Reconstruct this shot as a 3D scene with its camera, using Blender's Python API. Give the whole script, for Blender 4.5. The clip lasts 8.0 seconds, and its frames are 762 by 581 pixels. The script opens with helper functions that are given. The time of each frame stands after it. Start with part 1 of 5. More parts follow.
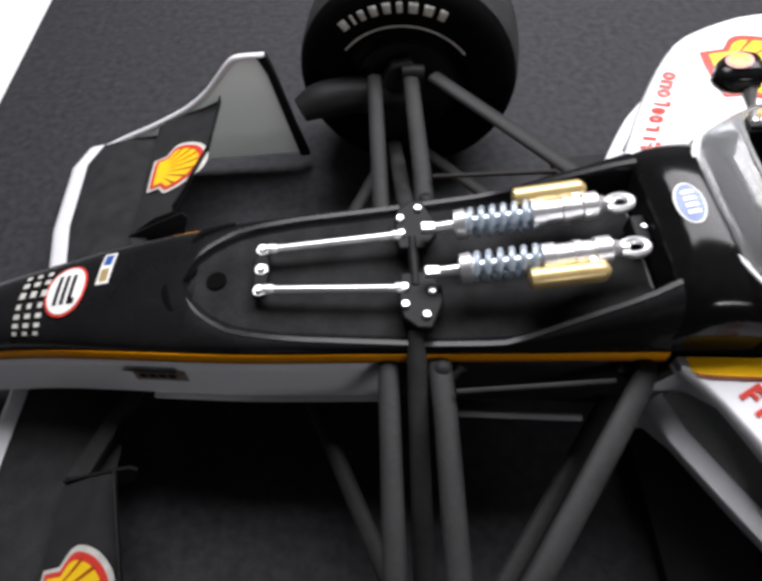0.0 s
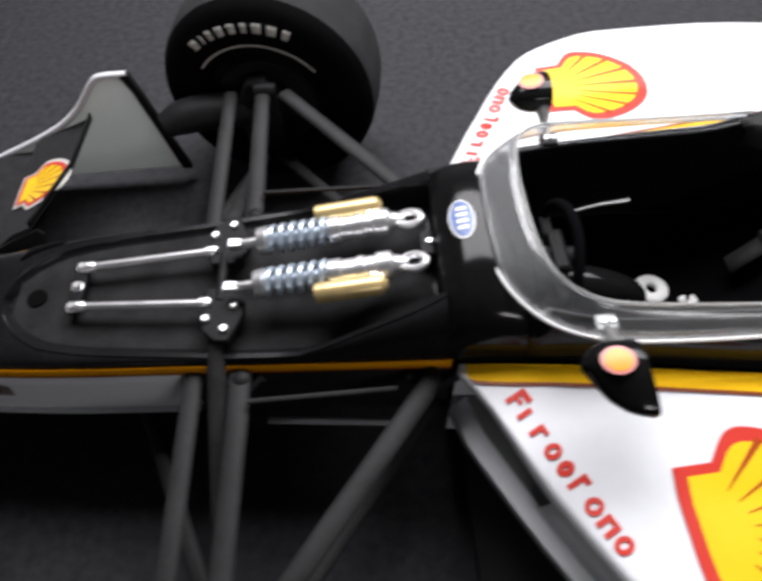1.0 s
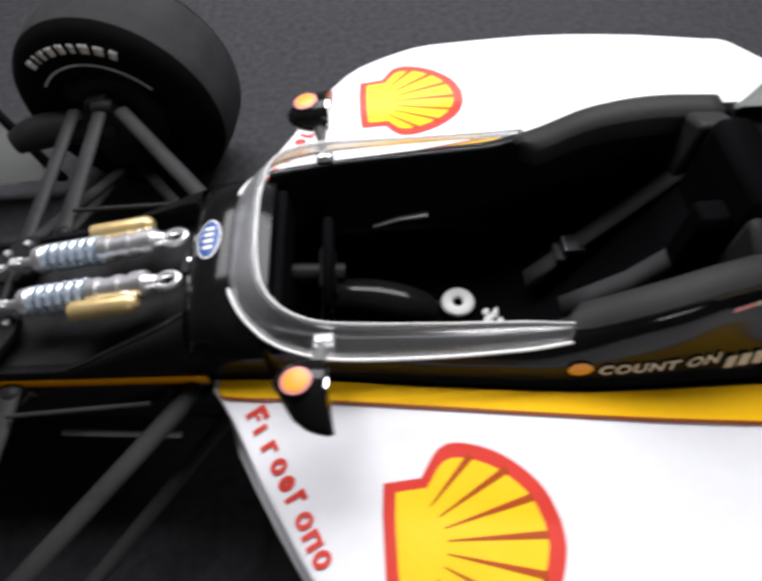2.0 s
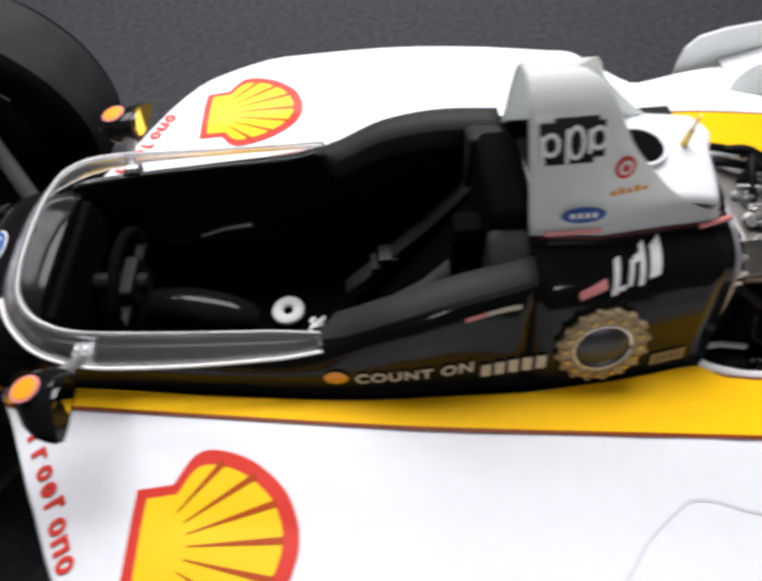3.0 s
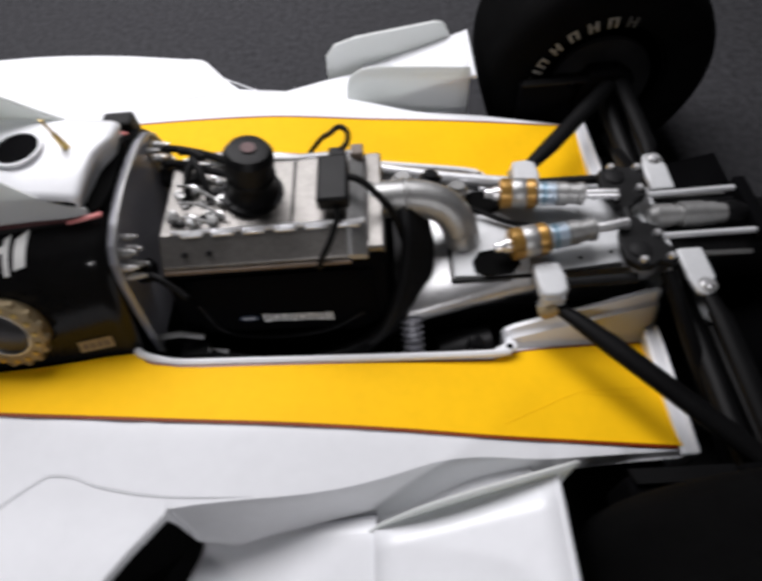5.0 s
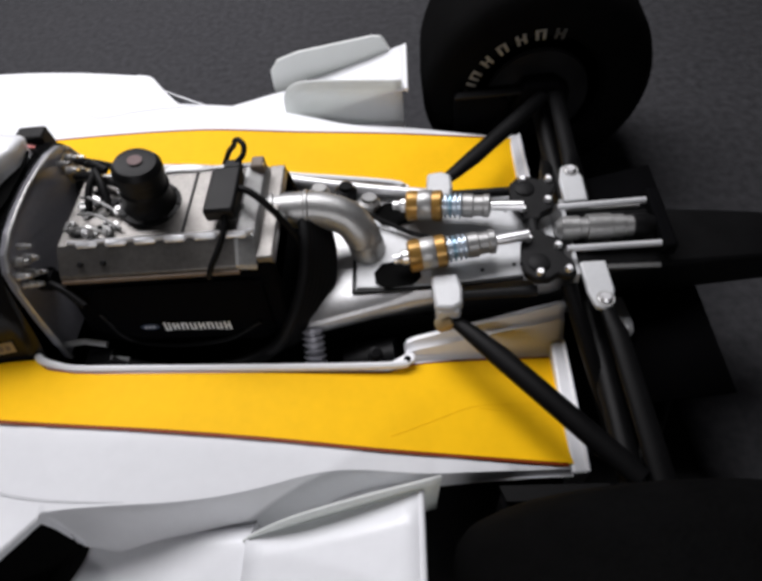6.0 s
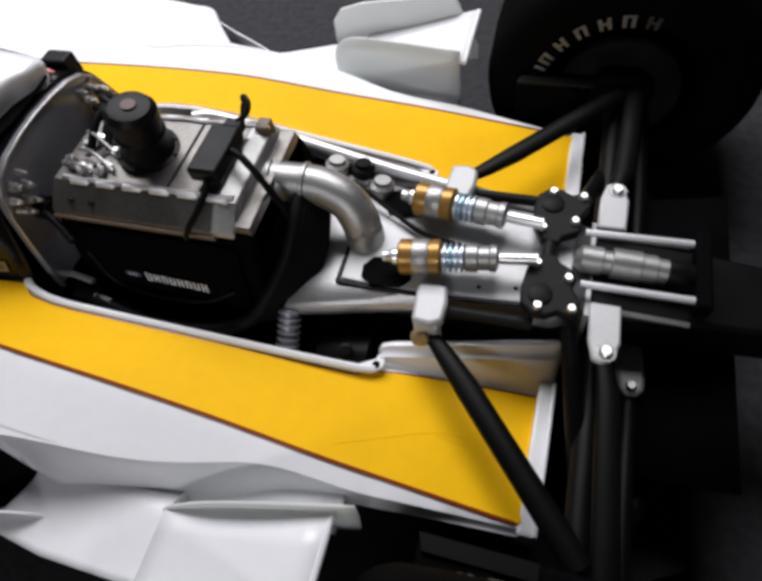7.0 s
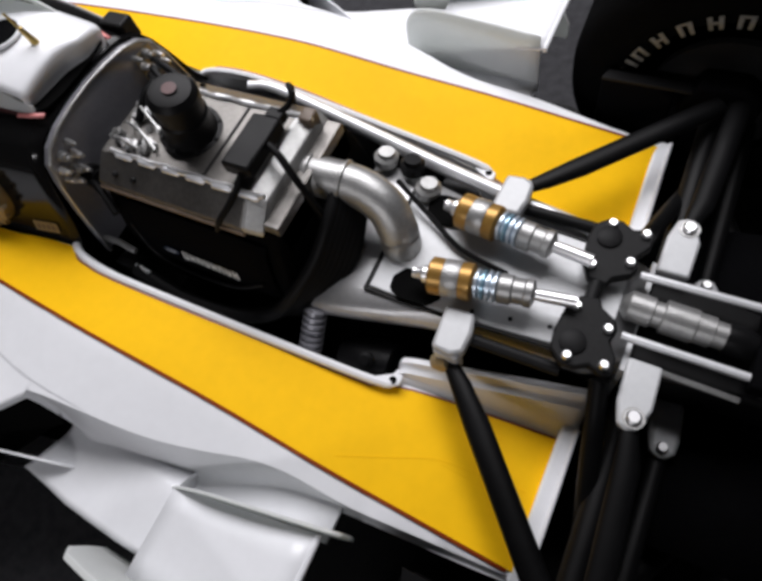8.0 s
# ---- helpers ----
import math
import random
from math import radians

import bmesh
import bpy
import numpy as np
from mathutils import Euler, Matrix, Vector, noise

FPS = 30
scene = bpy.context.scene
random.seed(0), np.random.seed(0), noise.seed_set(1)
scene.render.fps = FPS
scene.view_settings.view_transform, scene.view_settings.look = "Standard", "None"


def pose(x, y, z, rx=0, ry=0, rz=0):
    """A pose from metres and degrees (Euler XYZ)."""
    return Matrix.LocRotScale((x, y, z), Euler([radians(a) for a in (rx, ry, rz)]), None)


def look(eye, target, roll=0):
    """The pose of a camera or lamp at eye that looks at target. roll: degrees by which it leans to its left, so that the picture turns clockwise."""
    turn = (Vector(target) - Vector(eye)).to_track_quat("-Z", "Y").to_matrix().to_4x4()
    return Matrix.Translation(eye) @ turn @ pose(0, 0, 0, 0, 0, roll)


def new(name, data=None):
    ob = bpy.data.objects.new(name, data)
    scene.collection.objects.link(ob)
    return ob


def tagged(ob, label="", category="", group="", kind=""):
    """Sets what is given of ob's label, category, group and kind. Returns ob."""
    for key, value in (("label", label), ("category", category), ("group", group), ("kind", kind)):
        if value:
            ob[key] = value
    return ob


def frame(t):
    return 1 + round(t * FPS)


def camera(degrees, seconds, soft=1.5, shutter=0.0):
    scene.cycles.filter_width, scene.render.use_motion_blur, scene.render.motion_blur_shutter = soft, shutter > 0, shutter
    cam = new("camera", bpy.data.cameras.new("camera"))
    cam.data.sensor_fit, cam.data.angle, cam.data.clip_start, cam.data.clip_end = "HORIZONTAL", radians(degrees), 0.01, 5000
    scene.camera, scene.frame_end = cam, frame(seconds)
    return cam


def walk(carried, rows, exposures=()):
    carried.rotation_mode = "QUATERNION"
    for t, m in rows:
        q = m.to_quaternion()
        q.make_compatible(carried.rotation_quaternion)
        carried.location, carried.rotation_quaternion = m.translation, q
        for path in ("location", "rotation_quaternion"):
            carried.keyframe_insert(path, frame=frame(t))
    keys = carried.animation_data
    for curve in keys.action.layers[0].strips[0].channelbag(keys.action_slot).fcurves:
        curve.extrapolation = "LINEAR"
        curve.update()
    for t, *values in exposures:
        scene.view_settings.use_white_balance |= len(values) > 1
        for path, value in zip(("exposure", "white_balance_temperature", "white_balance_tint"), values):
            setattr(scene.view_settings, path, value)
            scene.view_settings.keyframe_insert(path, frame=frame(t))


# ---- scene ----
cam = camera(69.4, 8.0, soft=3.5, shutter=0.5)
PATH = [
    (0, (-0.0602, -0.6428, 1.4135), (-0.0880, 0.1557, 0.1440), -4.53),
    (0.5, (0.0775, -0.6658, 1.4331), (0.0543, 0.1344, 0.1645), -4.34),
    (1, (0.3205, -0.6648, 1.4579), (0.3217, 0.1328, 0.1875), -3.76),
    (1.5, (0.5624, -0.6655, 1.4769), (0.5507, 0.1297, 0.2051), -4.72),
    (1.7, (0.6759, -0.6690, 1.4789), (0.6531, 0.1268, 0.2077), -5.39),
    (2.8, (1.1899, -0.6923, 1.4783), (1.1546, 0.1104, 0.2116), -6.29),
    (3, (1.2751, -0.6995, 1.4760), (1.2410, 0.1088, 0.2129), -6.07),
    (3.5, (1.5387, -0.7338, 1.4783), (1.5059, 0.0798, 0.2186), -5.87),
    (4, (1.8294, -0.7750, 1.5014), (1.8010, 0.0234, 0.2318), -5.84),
    (4.5, (2.1458, -0.7852, 1.4933), (2.0966, 0.0284, 0.2341), -7.30),
    (5, (2.4176, -0.8079, 1.4533), (2.3554, 0.0128, 0.1993), -7.50),
    (5.2, (2.5369, -0.8188, 1.4420), (2.4405, 0.0292, 0.2085), -10.42),
    (6.3, (2.7258, -0.8106, 1.4167), (2.5428, 0.0327, 0.1897), -10.42),
    (6.5, (2.7640, -0.7837, 1.3952), (2.5162, 0.0259, 0.1570), -11.55),
    (7, (2.8989, -0.6562, 1.3732), (2.5292, 0.0517, 0.1035), -14.50),
    (7.5, (2.9197, -0.5443, 1.3797), (2.4510, 0.0426, 0.0813), -19.08),
    (8, (2.9375, -0.4739, 1.3909), (2.4195, 0.0139, 0.0704), -23.76),
]
walk(cam, [(t, look(eye, target, roll)) for t, eye, target, roll in PATH], [(0, .34), (.5, .34), (1, .25), (1.5, .19), (3, .09), (3.5, .0), (4, -.15), (4.5, -.20), (5, -.24), (6.5, -.33), (7, -.36), (8, -.36)])

# ---- light: an assumed, unseen closed hall with one large ceiling panel ----
world = bpy.data.worlds.new("hall_world")
scene.world = world
world.use_nodes = True
world.node_tree.nodes["Background"].inputs[0].default_value = (0.55, 0.62, 0.72, 1)
world.node_tree.nodes["Background"].inputs[1].default_value = 0.05
scene.view_settings.exposure = 0.0


def area_lamp(x, y, z, sx, sy, watts, colour=(1.0, 0.97, 0.93)):
    data = bpy.data.lights.new("unseen_lamp", "AREA")
    data.shape, data.size, data.size_y, data.energy, data.color = "RECTANGLE", sx, sy, watts, colour
    ob = new("unseen_lamp", data)
    ob.location = (x, y, z)
    return ob


main_lamp = area_lamp(1.1, 2.25, 3.7, 4.2, 2.2, 385, (0.985, 0.965, 1.0))
main_lamp.rotation_euler = (radians(-6), 0, 0)
# narrow fill added on the side from which the car is seen; no fixture known
side_fill = area_lamp(2.5, -4.6, 2.9, 2.2, 0.3, 9, (0.985, 0.965, 1.0))
side_fill.matrix_basis = look((2.5, -4.6, 2.9), (2.2, 0.0, 0.6))
side_fill.data.spread = radians(64)


# ---- materials ----
def mat(name, colour, rough=0.5, metal=0.0, coat=0.0, vary=0.12, scale=14.0, bump=0.0, bump_scale=220.0, dust=0.0, spec=0.5):
    m = bpy.data.materials.new(name)
    m.use_nodes = True
    nt = m.node_tree
    p = nt.nodes["Principled BSDF"]
    p.inputs["Metallic"].default_value = metal
    p.inputs["Coat Weight"].default_value = coat
    p.inputs["Coat Roughness"].default_value = 0.06
    p.inputs["Specular IOR Level"].default_value = spec
    co = nt.nodes.new("ShaderNodeTexCoord")
    n1 = nt.nodes.new("ShaderNodeTexNoise")
    n1.inputs["Scale"].default_value, n1.inputs["Detail"].default_value = scale, 6
    n2 = nt.nodes.new("ShaderNodeTexNoise")
    n2.inputs["Scale"].default_value, n2.inputs["Detail"].default_value = scale * 11, 3
    add = nt.nodes.new("ShaderNodeMath")
    add.operation = "MULTIPLY_ADD"
    add.inputs[1].default_value = 0.6
    scaled = nt.nodes.new("ShaderNodeMath")
    scaled.operation = "MULTIPLY"
    scaled.inputs[1].default_value = 0.4
    for n in (n1, n2):
        nt.links.new(co.outputs["Object"], n.inputs["Vector"])
    nt.links.new(n1.outputs[0], add.inputs[0])
    nt.links.new(n2.outputs[0], scaled.inputs[0])
    nt.links.new(scaled.outputs[0], add.inputs[2])
    ramp = nt.nodes.new("ShaderNodeMapRange")
    ramp.inputs[1].default_value, ramp.inputs[2].default_value = 0.3, 0.7
    nt.links.new(add.outputs[0], ramp.inputs[0])
    mix = nt.nodes.new("ShaderNodeMix")
    mix.data_type = "RGBA"
    lo = [c * (1 - vary) for c in colour]
    hi = [min(1.0, c * (1 + vary) + dust) for c in colour]
    mix.inputs[6].default_value, mix.inputs[7].default_value = (*lo, 1), (*hi, 1)
    nt.links.new(ramp.outputs[0], mix.inputs[0])
    nt.links.new(mix.outputs[2], p.inputs["Base Color"])
    rr = nt.nodes.new("ShaderNodeMapRange")
    rr.inputs[3].default_value, rr.inputs[4].default_value = max(0.03, rough * 0.85), min(1, rough * 1.2)
    nt.links.new(n1.outputs[0], rr.inputs[0])
    nt.links.new(rr.outputs[0], p.inputs["Roughness"])
    if bump:
        n3 = nt.nodes.new("ShaderNodeTexNoise")
        n3.inputs["Scale"].default_value, n3.inputs["Detail"].default_value = bump_scale, 3
        nt.links.new(co.outputs["Object"], n3.inputs["Vector"])
        b = nt.nodes.new("ShaderNodeBump")
        b.inputs["Strength"].default_value, b.inputs["Distance"].default_value = bump, 0.002
        nt.links.new(n3.outputs[0], b.inputs["Height"])
        nt.links.new(b.outputs[0], p.inputs["Normal"])
    return m


def glass(name, colour, rough=0.03, ior=1.45, clear=1.0):
    m = bpy.data.materials.new(name)
    m.use_nodes = True
    p = m.node_tree.nodes["Principled BSDF"]
    p.inputs["Base Color"].default_value = (*colour, 1)
    p.inputs["Transmission Weight"].default_value = clear
    p.inputs["Roughness"].default_value = rough
    p.inputs["IOR"].default_value = ior
    return m


BLACK = mat("black_gloss_paint", (0.0062, 0.0061, 0.0063), 0.12, coat=0.0, vary=0.3, dust=0.0006, scale=5, spec=0.17)
NOSEBLACK = mat("black_nose_paint", (0.0075, 0.0075, 0.008), 0.26, coat=0.05, vary=0.3, dust=0.001, scale=9, spec=0.14)
SATIN = mat("black_satin_composite", (0.0085, 0.0085, 0.009), 0.5, vary=0.35, dust=0.002, bump=0.15, bump_scale=500, spec=0.12)
# darker copy of ARM: the dimmer light at the rear is in its colour
ARM_REAR = mat("shaded_rear_black", (0.003, 0.003, 0.0033), 0.45, vary=0.3, dust=0.0005, scale=9, spec=0.13)
ARM = mat("black_arm_fairing", (0.02, 0.02, 0.0203), 0.55, vary=0.3, dust=0.003, scale=9, spec=0.15)
TYRE = mat("tyre_rubber", (0.002, 0.002, 0.0021), 0.8, vary=0.35, dust=0.001, bump=0.3, bump_scale=300, spec=0.03)
TREAD = mat("tyre_tread_rubber", (0.016, 0.016, 0.017), 0.85, vary=0.3, dust=0.008, bump=0.4, bump_scale=260, spec=0.2)
WHITE = mat("white_body_paint", (0.775, 0.785, 0.81), 0.4, coat=0.2, vary=0.035, scale=4)
YELLOW = mat("yellow_body_paint", (0.95, 0.535, 0.008), 0.5, coat=0.0, vary=0.05, scale=4, spec=0.05)
# yellow toned down to amber: the dim light on this edge is in the colour
STRIPE = mat("shaded_yellow_stripe", (0.74, 0.29, 0.0), 0.45, vary=0.06, spec=0.1)
DECAL_Y = mat("yellow_vinyl", (0.87, 0.56, 0.012), 0.35, vary=0.05)
ORANGE = mat("orange_vinyl", (0.85, 0.33, 0.015), 0.35, vary=0.06)
RED = mat("red_vinyl", (0.62, 0.045, 0.03), 0.35, vary=0.07)
DARKRED = mat("dark_red_pinstripe", (0.23, 0.035, 0.005), 0.35, vary=0.08)
BLUE = mat("blue_vinyl", (0.03, 0.09, 0.30), 0.3, vary=0.1)
PINK = mat("faded_red_vinyl", (0.72, 0.25, 0.24), 0.4, vary=0.1)
VINYL_W = mat("white_vinyl", (0.82, 0.82, 0.8), 0.4, vary=0.05)
VINYL_CREAM = mat("cream_vinyl", (0.55, 0.49, 0.38), 0.4, vary=0.08)
VINYL_K = mat("black_vinyl", (0.006, 0.006, 0.006), 0.4, vary=0.1, spec=0.1)
TYRE_W = mat("white_tyre_lettering", (0.55, 0.54, 0.5), 0.8, vary=0.25, scale=40)
TYRE_G = mat("grey_tyre_lettering", (0.21, 0.20, 0.175), 0.8, vary=0.3, scale=40)
TYRE_DIM = mat("worn_tyre_lettering", (0.05, 0.048, 0.043), 0.8, vary=0.4, scale=40)
BROWNRED = mat("brown_red_vinyl", (0.40, 0.06, 0.008), 0.35, vary=0.08)
DIMBLUE = mat("dark_blue_vinyl", (0.02, 0.03, 0.06), 0.4, vary=0.2)
# grey for the painted crease shading on the pods and a small print
GREY_LINE = mat("pale_grey_line", (0.62, 0.63, 0.65), 0.5, vary=0.1)
DIMRED = mat("faded_dark_red", (0.05, 0.005, 0.005), 0.5, vary=0.15)
PLENUM = mat("dull_cast_plenum", (0.165, 0.157, 0.148), 0.40, metal=0.9, vary=0.25, scale=10, bump=0.35, bump_scale=300)
ALLOY = mat("cast_alloy", (0.38, 0.38, 0.375), 0.42, metal=0.8, vary=0.18, scale=12, bump=0.3, bump_scale=340)
GREYCAST = mat("painted_magnesium_casing", (0.52, 0.53, 0.54), 0.45, metal=0.1, vary=0.08, scale=7, bump=0.1)
GREYDARK = mat("brushed_grey_plate", (0.30, 0.30, 0.33), 0.42, metal=0.45, vary=0.12, scale=10)
GREYLIP = mat("grey_lip_paint", (0.30, 0.31, 0.315), 0.4, vary=0.12, scale=9)
STEEL = mat("polished_steel", (0.88, 0.88, 0.89), 0.36, metal=0.92, vary=0.06)
ZINC = mat("plated_spring_steel", (0.62, 0.70, 0.78), 0.35, metal=0.7, vary=0.08)
AMBER = mat("amber_anodised_alloy", (0.34, 0.19, 0.045), 0.34, metal=0.5, vary=0.2, scale=40)
GOLD = mat("gold_anodised_alloy", (0.64, 0.48, 0.22), 0.36, metal=0.55, vary=0.15, scale=30)
BLUEALU = mat("blue_anodised_alloy", (0.26, 0.42, 0.52), 0.3, metal=0.6)
WINGK = mat("dusty_black_wing_skin", (0.022, 0.022, 0.023), 0.6, vary=0.3, scale=20, dust=0.004, bump=0.2, bump_scale=400, spec=0.12)
BELL = mat("cast_bellhousing", (0.42, 0.42, 0.425), 0.38, metal=0.75, vary=0.14, scale=9, bump=0.25, bump_scale=320)
BROWN = mat("brown_gasket", (0.13, 0.095, 0.07), 0.5, vary=0.25, scale=30)
PLASTIC = mat("black_plastic", (0.005, 0.005, 0.0054), 0.42, vary=0.2, spec=0.12)
HOSE = mat("black_rubber_hose", (0.004, 0.004, 0.0043), 0.5, vary=0.2, spec=0.11)
PAD = mat("grey_vinyl_padding", (0.019, 0.0195, 0.019), 0.6, vary=0.25, scale=10, bump=0.2, spec=0.16)
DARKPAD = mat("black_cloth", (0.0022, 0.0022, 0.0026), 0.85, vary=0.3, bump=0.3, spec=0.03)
WEB = mat("grey_webbing", (0.018, 0.018, 0.019), 0.75, vary=0.2, bump=0.3, bump_scale=600)
FLAP = mat("dark_domed_metal", (0.05, 0.05, 0.054), 0.3, metal=0.6, vary=0.15, scale=20)
DULLGOLD = mat("dull_gold_rim", (0.30, 0.235, 0.135), 0.5, metal=0.4, vary=0.25, scale=40)
MATT = mat("matt_black_bay_floor", (0.021, 0.021, 0.0215), 0.75, vary=0.4, scale=18, bump=0.3, spec=0.012, dust=0.002)
BRASS = mat("brass_fitting", (0.55, 0.40, 0.13), 0.3, metal=0.9)
ALU = mat("satin_aluminium_tube", (0.74, 0.75, 0.77), 0.34, metal=0.45, vary=0.06)
FIBRE = mat("thin_white_fibreglass", (0.80, 0.81, 0.81), 0.4, coat=0.15, vary=0.03, scale=5)
fibre_nodes = FIBRE.node_tree
through_light = fibre_nodes.nodes.new("ShaderNodeBsdfTranslucent")
through_light.inputs[0].default_value = (0.80, 0.83, 0.80, 1)
fibre_mix = fibre_nodes.nodes.new("ShaderNodeMixShader")
fibre_mix.inputs[0].default_value = 0.42
fibre_nodes.links.new(fibre_nodes.nodes["Principled BSDF"].outputs[0], fibre_mix.inputs[1])
fibre_nodes.links.new(through_light.outputs[0], fibre_mix.inputs[2])
fibre_nodes.links.new(fibre_mix.outputs[0], fibre_nodes.nodes["Material Output"].inputs[0])
SCREEN = glass("hazy_polycarbonate", (0.74, 0.76, 0.77), 0.13, clear=0.92)
FLOOR = mat("dark_grey_floor", (0.031, 0.031, 0.034), 0.8, vary=0.42, scale=34.0, bump=0.5, bump_scale=300, dust=0.004, spec=0.12)
# white paint greyed down, so the inlet's shade sits in the colour
INLET = mat("shaded_inlet_lining", (0.20, 0.205, 0.20), 0.6, vary=0.2, scale=12)
PALE = mat("white_floor_paint", (0.75, 0.76, 0.78), 0.5, vary=0.04, scale=3)
WALL = mat("unseen_wall_paint", (0.13, 0.13, 0.134), 0.7, vary=0.05, scale=1.5)
WEBTAN = mat("faded_tan_vinyl", (0.20, 0.15, 0.13), 0.45, vary=0.2, scale=60)
# near-black that puts the shade of holes and deep recesses into the colour
WELL = mat("recess_shade_black", (0.002, 0.002, 0.002), 0.9, spec=0.05)


# ---- mesh helpers ----
def part(name, bm, material, parent=None, label="", smooth=True, solid=0.0, bevel=0.0):
    bmesh.ops.recalc_face_normals(bm, faces=bm.faces)
    me = bpy.data.meshes.new(name)
    bm.to_mesh(me)
    bm.free()
    me.materials.append(material)
    if smooth:
        me.polygons.foreach_set("use_smooth", [True] * len(me.polygons))
        me.set_sharp_from_angle(angle=radians(38))
    ob = new(name, me)
    if parent is not None:
        ob.parent = parent
    if solid:
        mod = ob.modifiers.new("thickness", "SOLIDIFY")
        mod.thickness, mod.offset = solid, -1
    if bevel:
        mod = ob.modifiers.new("edge", "BEVEL")
        mod.width, mod.segments, mod.limit_method, mod.angle_limit = bevel, 2, "ANGLE", radians(35)
    if label:
        ob["label"] = label
    return ob


def grid(rows, closed=False, caps=False, bm=None):
    """A quad sheet through rows of points; closed joins each row's end to its start."""
    bm = bm or bmesh.new()
    vs = [[bm.verts.new(p) for p in row] for row in rows]
    n = len(rows[0])
    for a, b in zip(vs, vs[1:]):
        for i in range(n if closed else n - 1):
            j = (i + 1) % n
            bm.faces.new((a[i], a[j], b[j], b[i]))
    if caps:
        bm.faces.new(vs[0][::-1])
        bm.faces.new(vs[-1])
    return bm


def tube(points, radius, n=12, bm=None, flat=1.0, close=False):
    """A round (or flattened) tube along points; radius is one number or one per point."""
    pts = [Vector(p) for p in points]
    rows, up = [], Vector((0, 0, 1))
    for i, p in enumerate(pts):
        if close:
            d = (pts[(i + 1) % len(pts)] - pts[i - 1]).normalized()
        else:
            d = (pts[min(i + 1, len(pts) - 1)] - pts[max(i - 1, 0)]).normalized()
        ref = up if abs(d.dot(up)) < 0.93 else Vector((1, 0, 0))
        s = d.cross(ref).normalized()
        q = s.cross(d).normalized()
        r = radius[i] if isinstance(radius, (list, tuple)) else radius
        rows.append([p + s * (r * math.cos(2 * math.pi * k / n)) + q * (r * flat * math.sin(2 * math.pi * k / n)) for k in range(n)])
    if close:
        rows.append(rows[0])
        return grid(rows, closed=True, bm=bm)
    return grid(rows, closed=True, caps=True, bm=bm)


def smooth_path(points, steps=6):
    """Points of a Catmull-Rom curve through the given ones."""
    p = [Vector(q) for q in points]
    p = [2 * p[0] - p[1]] + p + [2 * p[-1] - p[-2]]
    out = []
    for i in range(1, len(p) - 2):
        for k in range(steps):
            t = k / steps
            out.append(0.5 * (2 * p[i] + (p[i + 1] - p[i - 1]) * t + (2 * p[i - 1] - 5 * p[i] + 4 * p[i + 1] - p[i + 2]) * t * t
                              + (3 * p[i] - p[i - 1] - 3 * p[i + 1] + p[i + 2]) * t ** 3))
    return out + [p[-2]]


def lathe(profile, origin, axis, n=32, bm=None):
    """Revolves (along, radius) pairs round an axis through origin."""
    o, a = Vector(origin), Vector(axis).normalized()
    ref = Vector((0, 0, 1)) if abs(a.z) < 0.9 else Vector((1, 0, 0))
    s = a.cross(ref).normalized()
    q = s.cross(a)
    rows = [[o + a * d + s * (r * math.cos(2 * math.pi * k / n)) + q * (r * math.sin(2 * math.pi * k / n)) for k in range(n)] for d, r in profile]
    return grid(rows, closed=True, caps=True, bm=bm)


def slab(outline, axis, lo, hi, bm=None):
    """An outline of 2D points in the plane across axis, made solid between lo and hi."""
    bm = bm or bmesh.new()
    put = {"x": lambda p, v: (v, p[0], p[1]), "y": lambda p, v: (p[0], v, p[1]), "z": lambda p, v: (p[0], p[1], v)}[axis]
    a = [bm.verts.new(put(p, lo)) for p in outline]
    b = [bm.verts.new(put(p, hi)) for p in outline]
    bm.faces.new(a[::-1])
    bm.faces.new(b)
    for i in range(len(a)):
        j = (i + 1) % len(a)
        bm.faces.new((a[i], a[j], b[j], b[i]))
    return bm


def block(x0, x1, y0, y1, z0, z1, bm=None):
    return slab([(x0, y0), (x1, y0), (x1, y1), (x0, y1)], "z", z0, z1, bm)


def bolt(name, at, axis, r, h, parent, material=None, label=""):
    return part(name, lathe([(0, r), (h * 0.6, r), (h, r * 0.72)], at, axis, 10), material or STEEL, parent, label)


def empty(name, parent=None, label=""):
    ob = new(name)
    if parent is not None:
        ob.parent = parent
    if label:
        ob["label"] = label
    return ob


def curve_of(knots):
    xs, vs = [k[0] for k in knots], [k[1] for k in knots]
    return lambda x: float(np.interp(x, xs, vs))


def ease(t):
    t = min(1.0, max(0.0, t))
    return t * t * (3 - 2 * t)


def soft_of(knots):
    """A smooth curve through knots (monotone cubic)."""
    xs, vs = np.array([k[0] for k in knots], float), np.array([k[1] for k in knots], float)
    d = np.diff(vs) / np.diff(xs)
    m = np.zeros(len(xs))
    m[0], m[-1] = d[0], d[-1]
    for i in range(1, len(xs) - 1):
        m[i] = 0 if d[i - 1] * d[i] <= 0 else 2 * d[i - 1] * d[i] / (d[i - 1] + d[i])

    def f(x):
        x = min(max(x, xs[0]), xs[-1])
        i = int(min(max(np.searchsorted(xs, x) - 1, 0), len(xs) - 2))
        h = xs[i + 1] - xs[i]
        t = (x - xs[i]) / h
        return float((2 * t ** 3 - 3 * t * t + 1) * vs[i] + (t ** 3 - 2 * t * t + t) * h * m[i] + (3 * t * t - 2 * t ** 3) * vs[i + 1] + (t ** 3 - t * t) * h * m[i + 1])
    return f


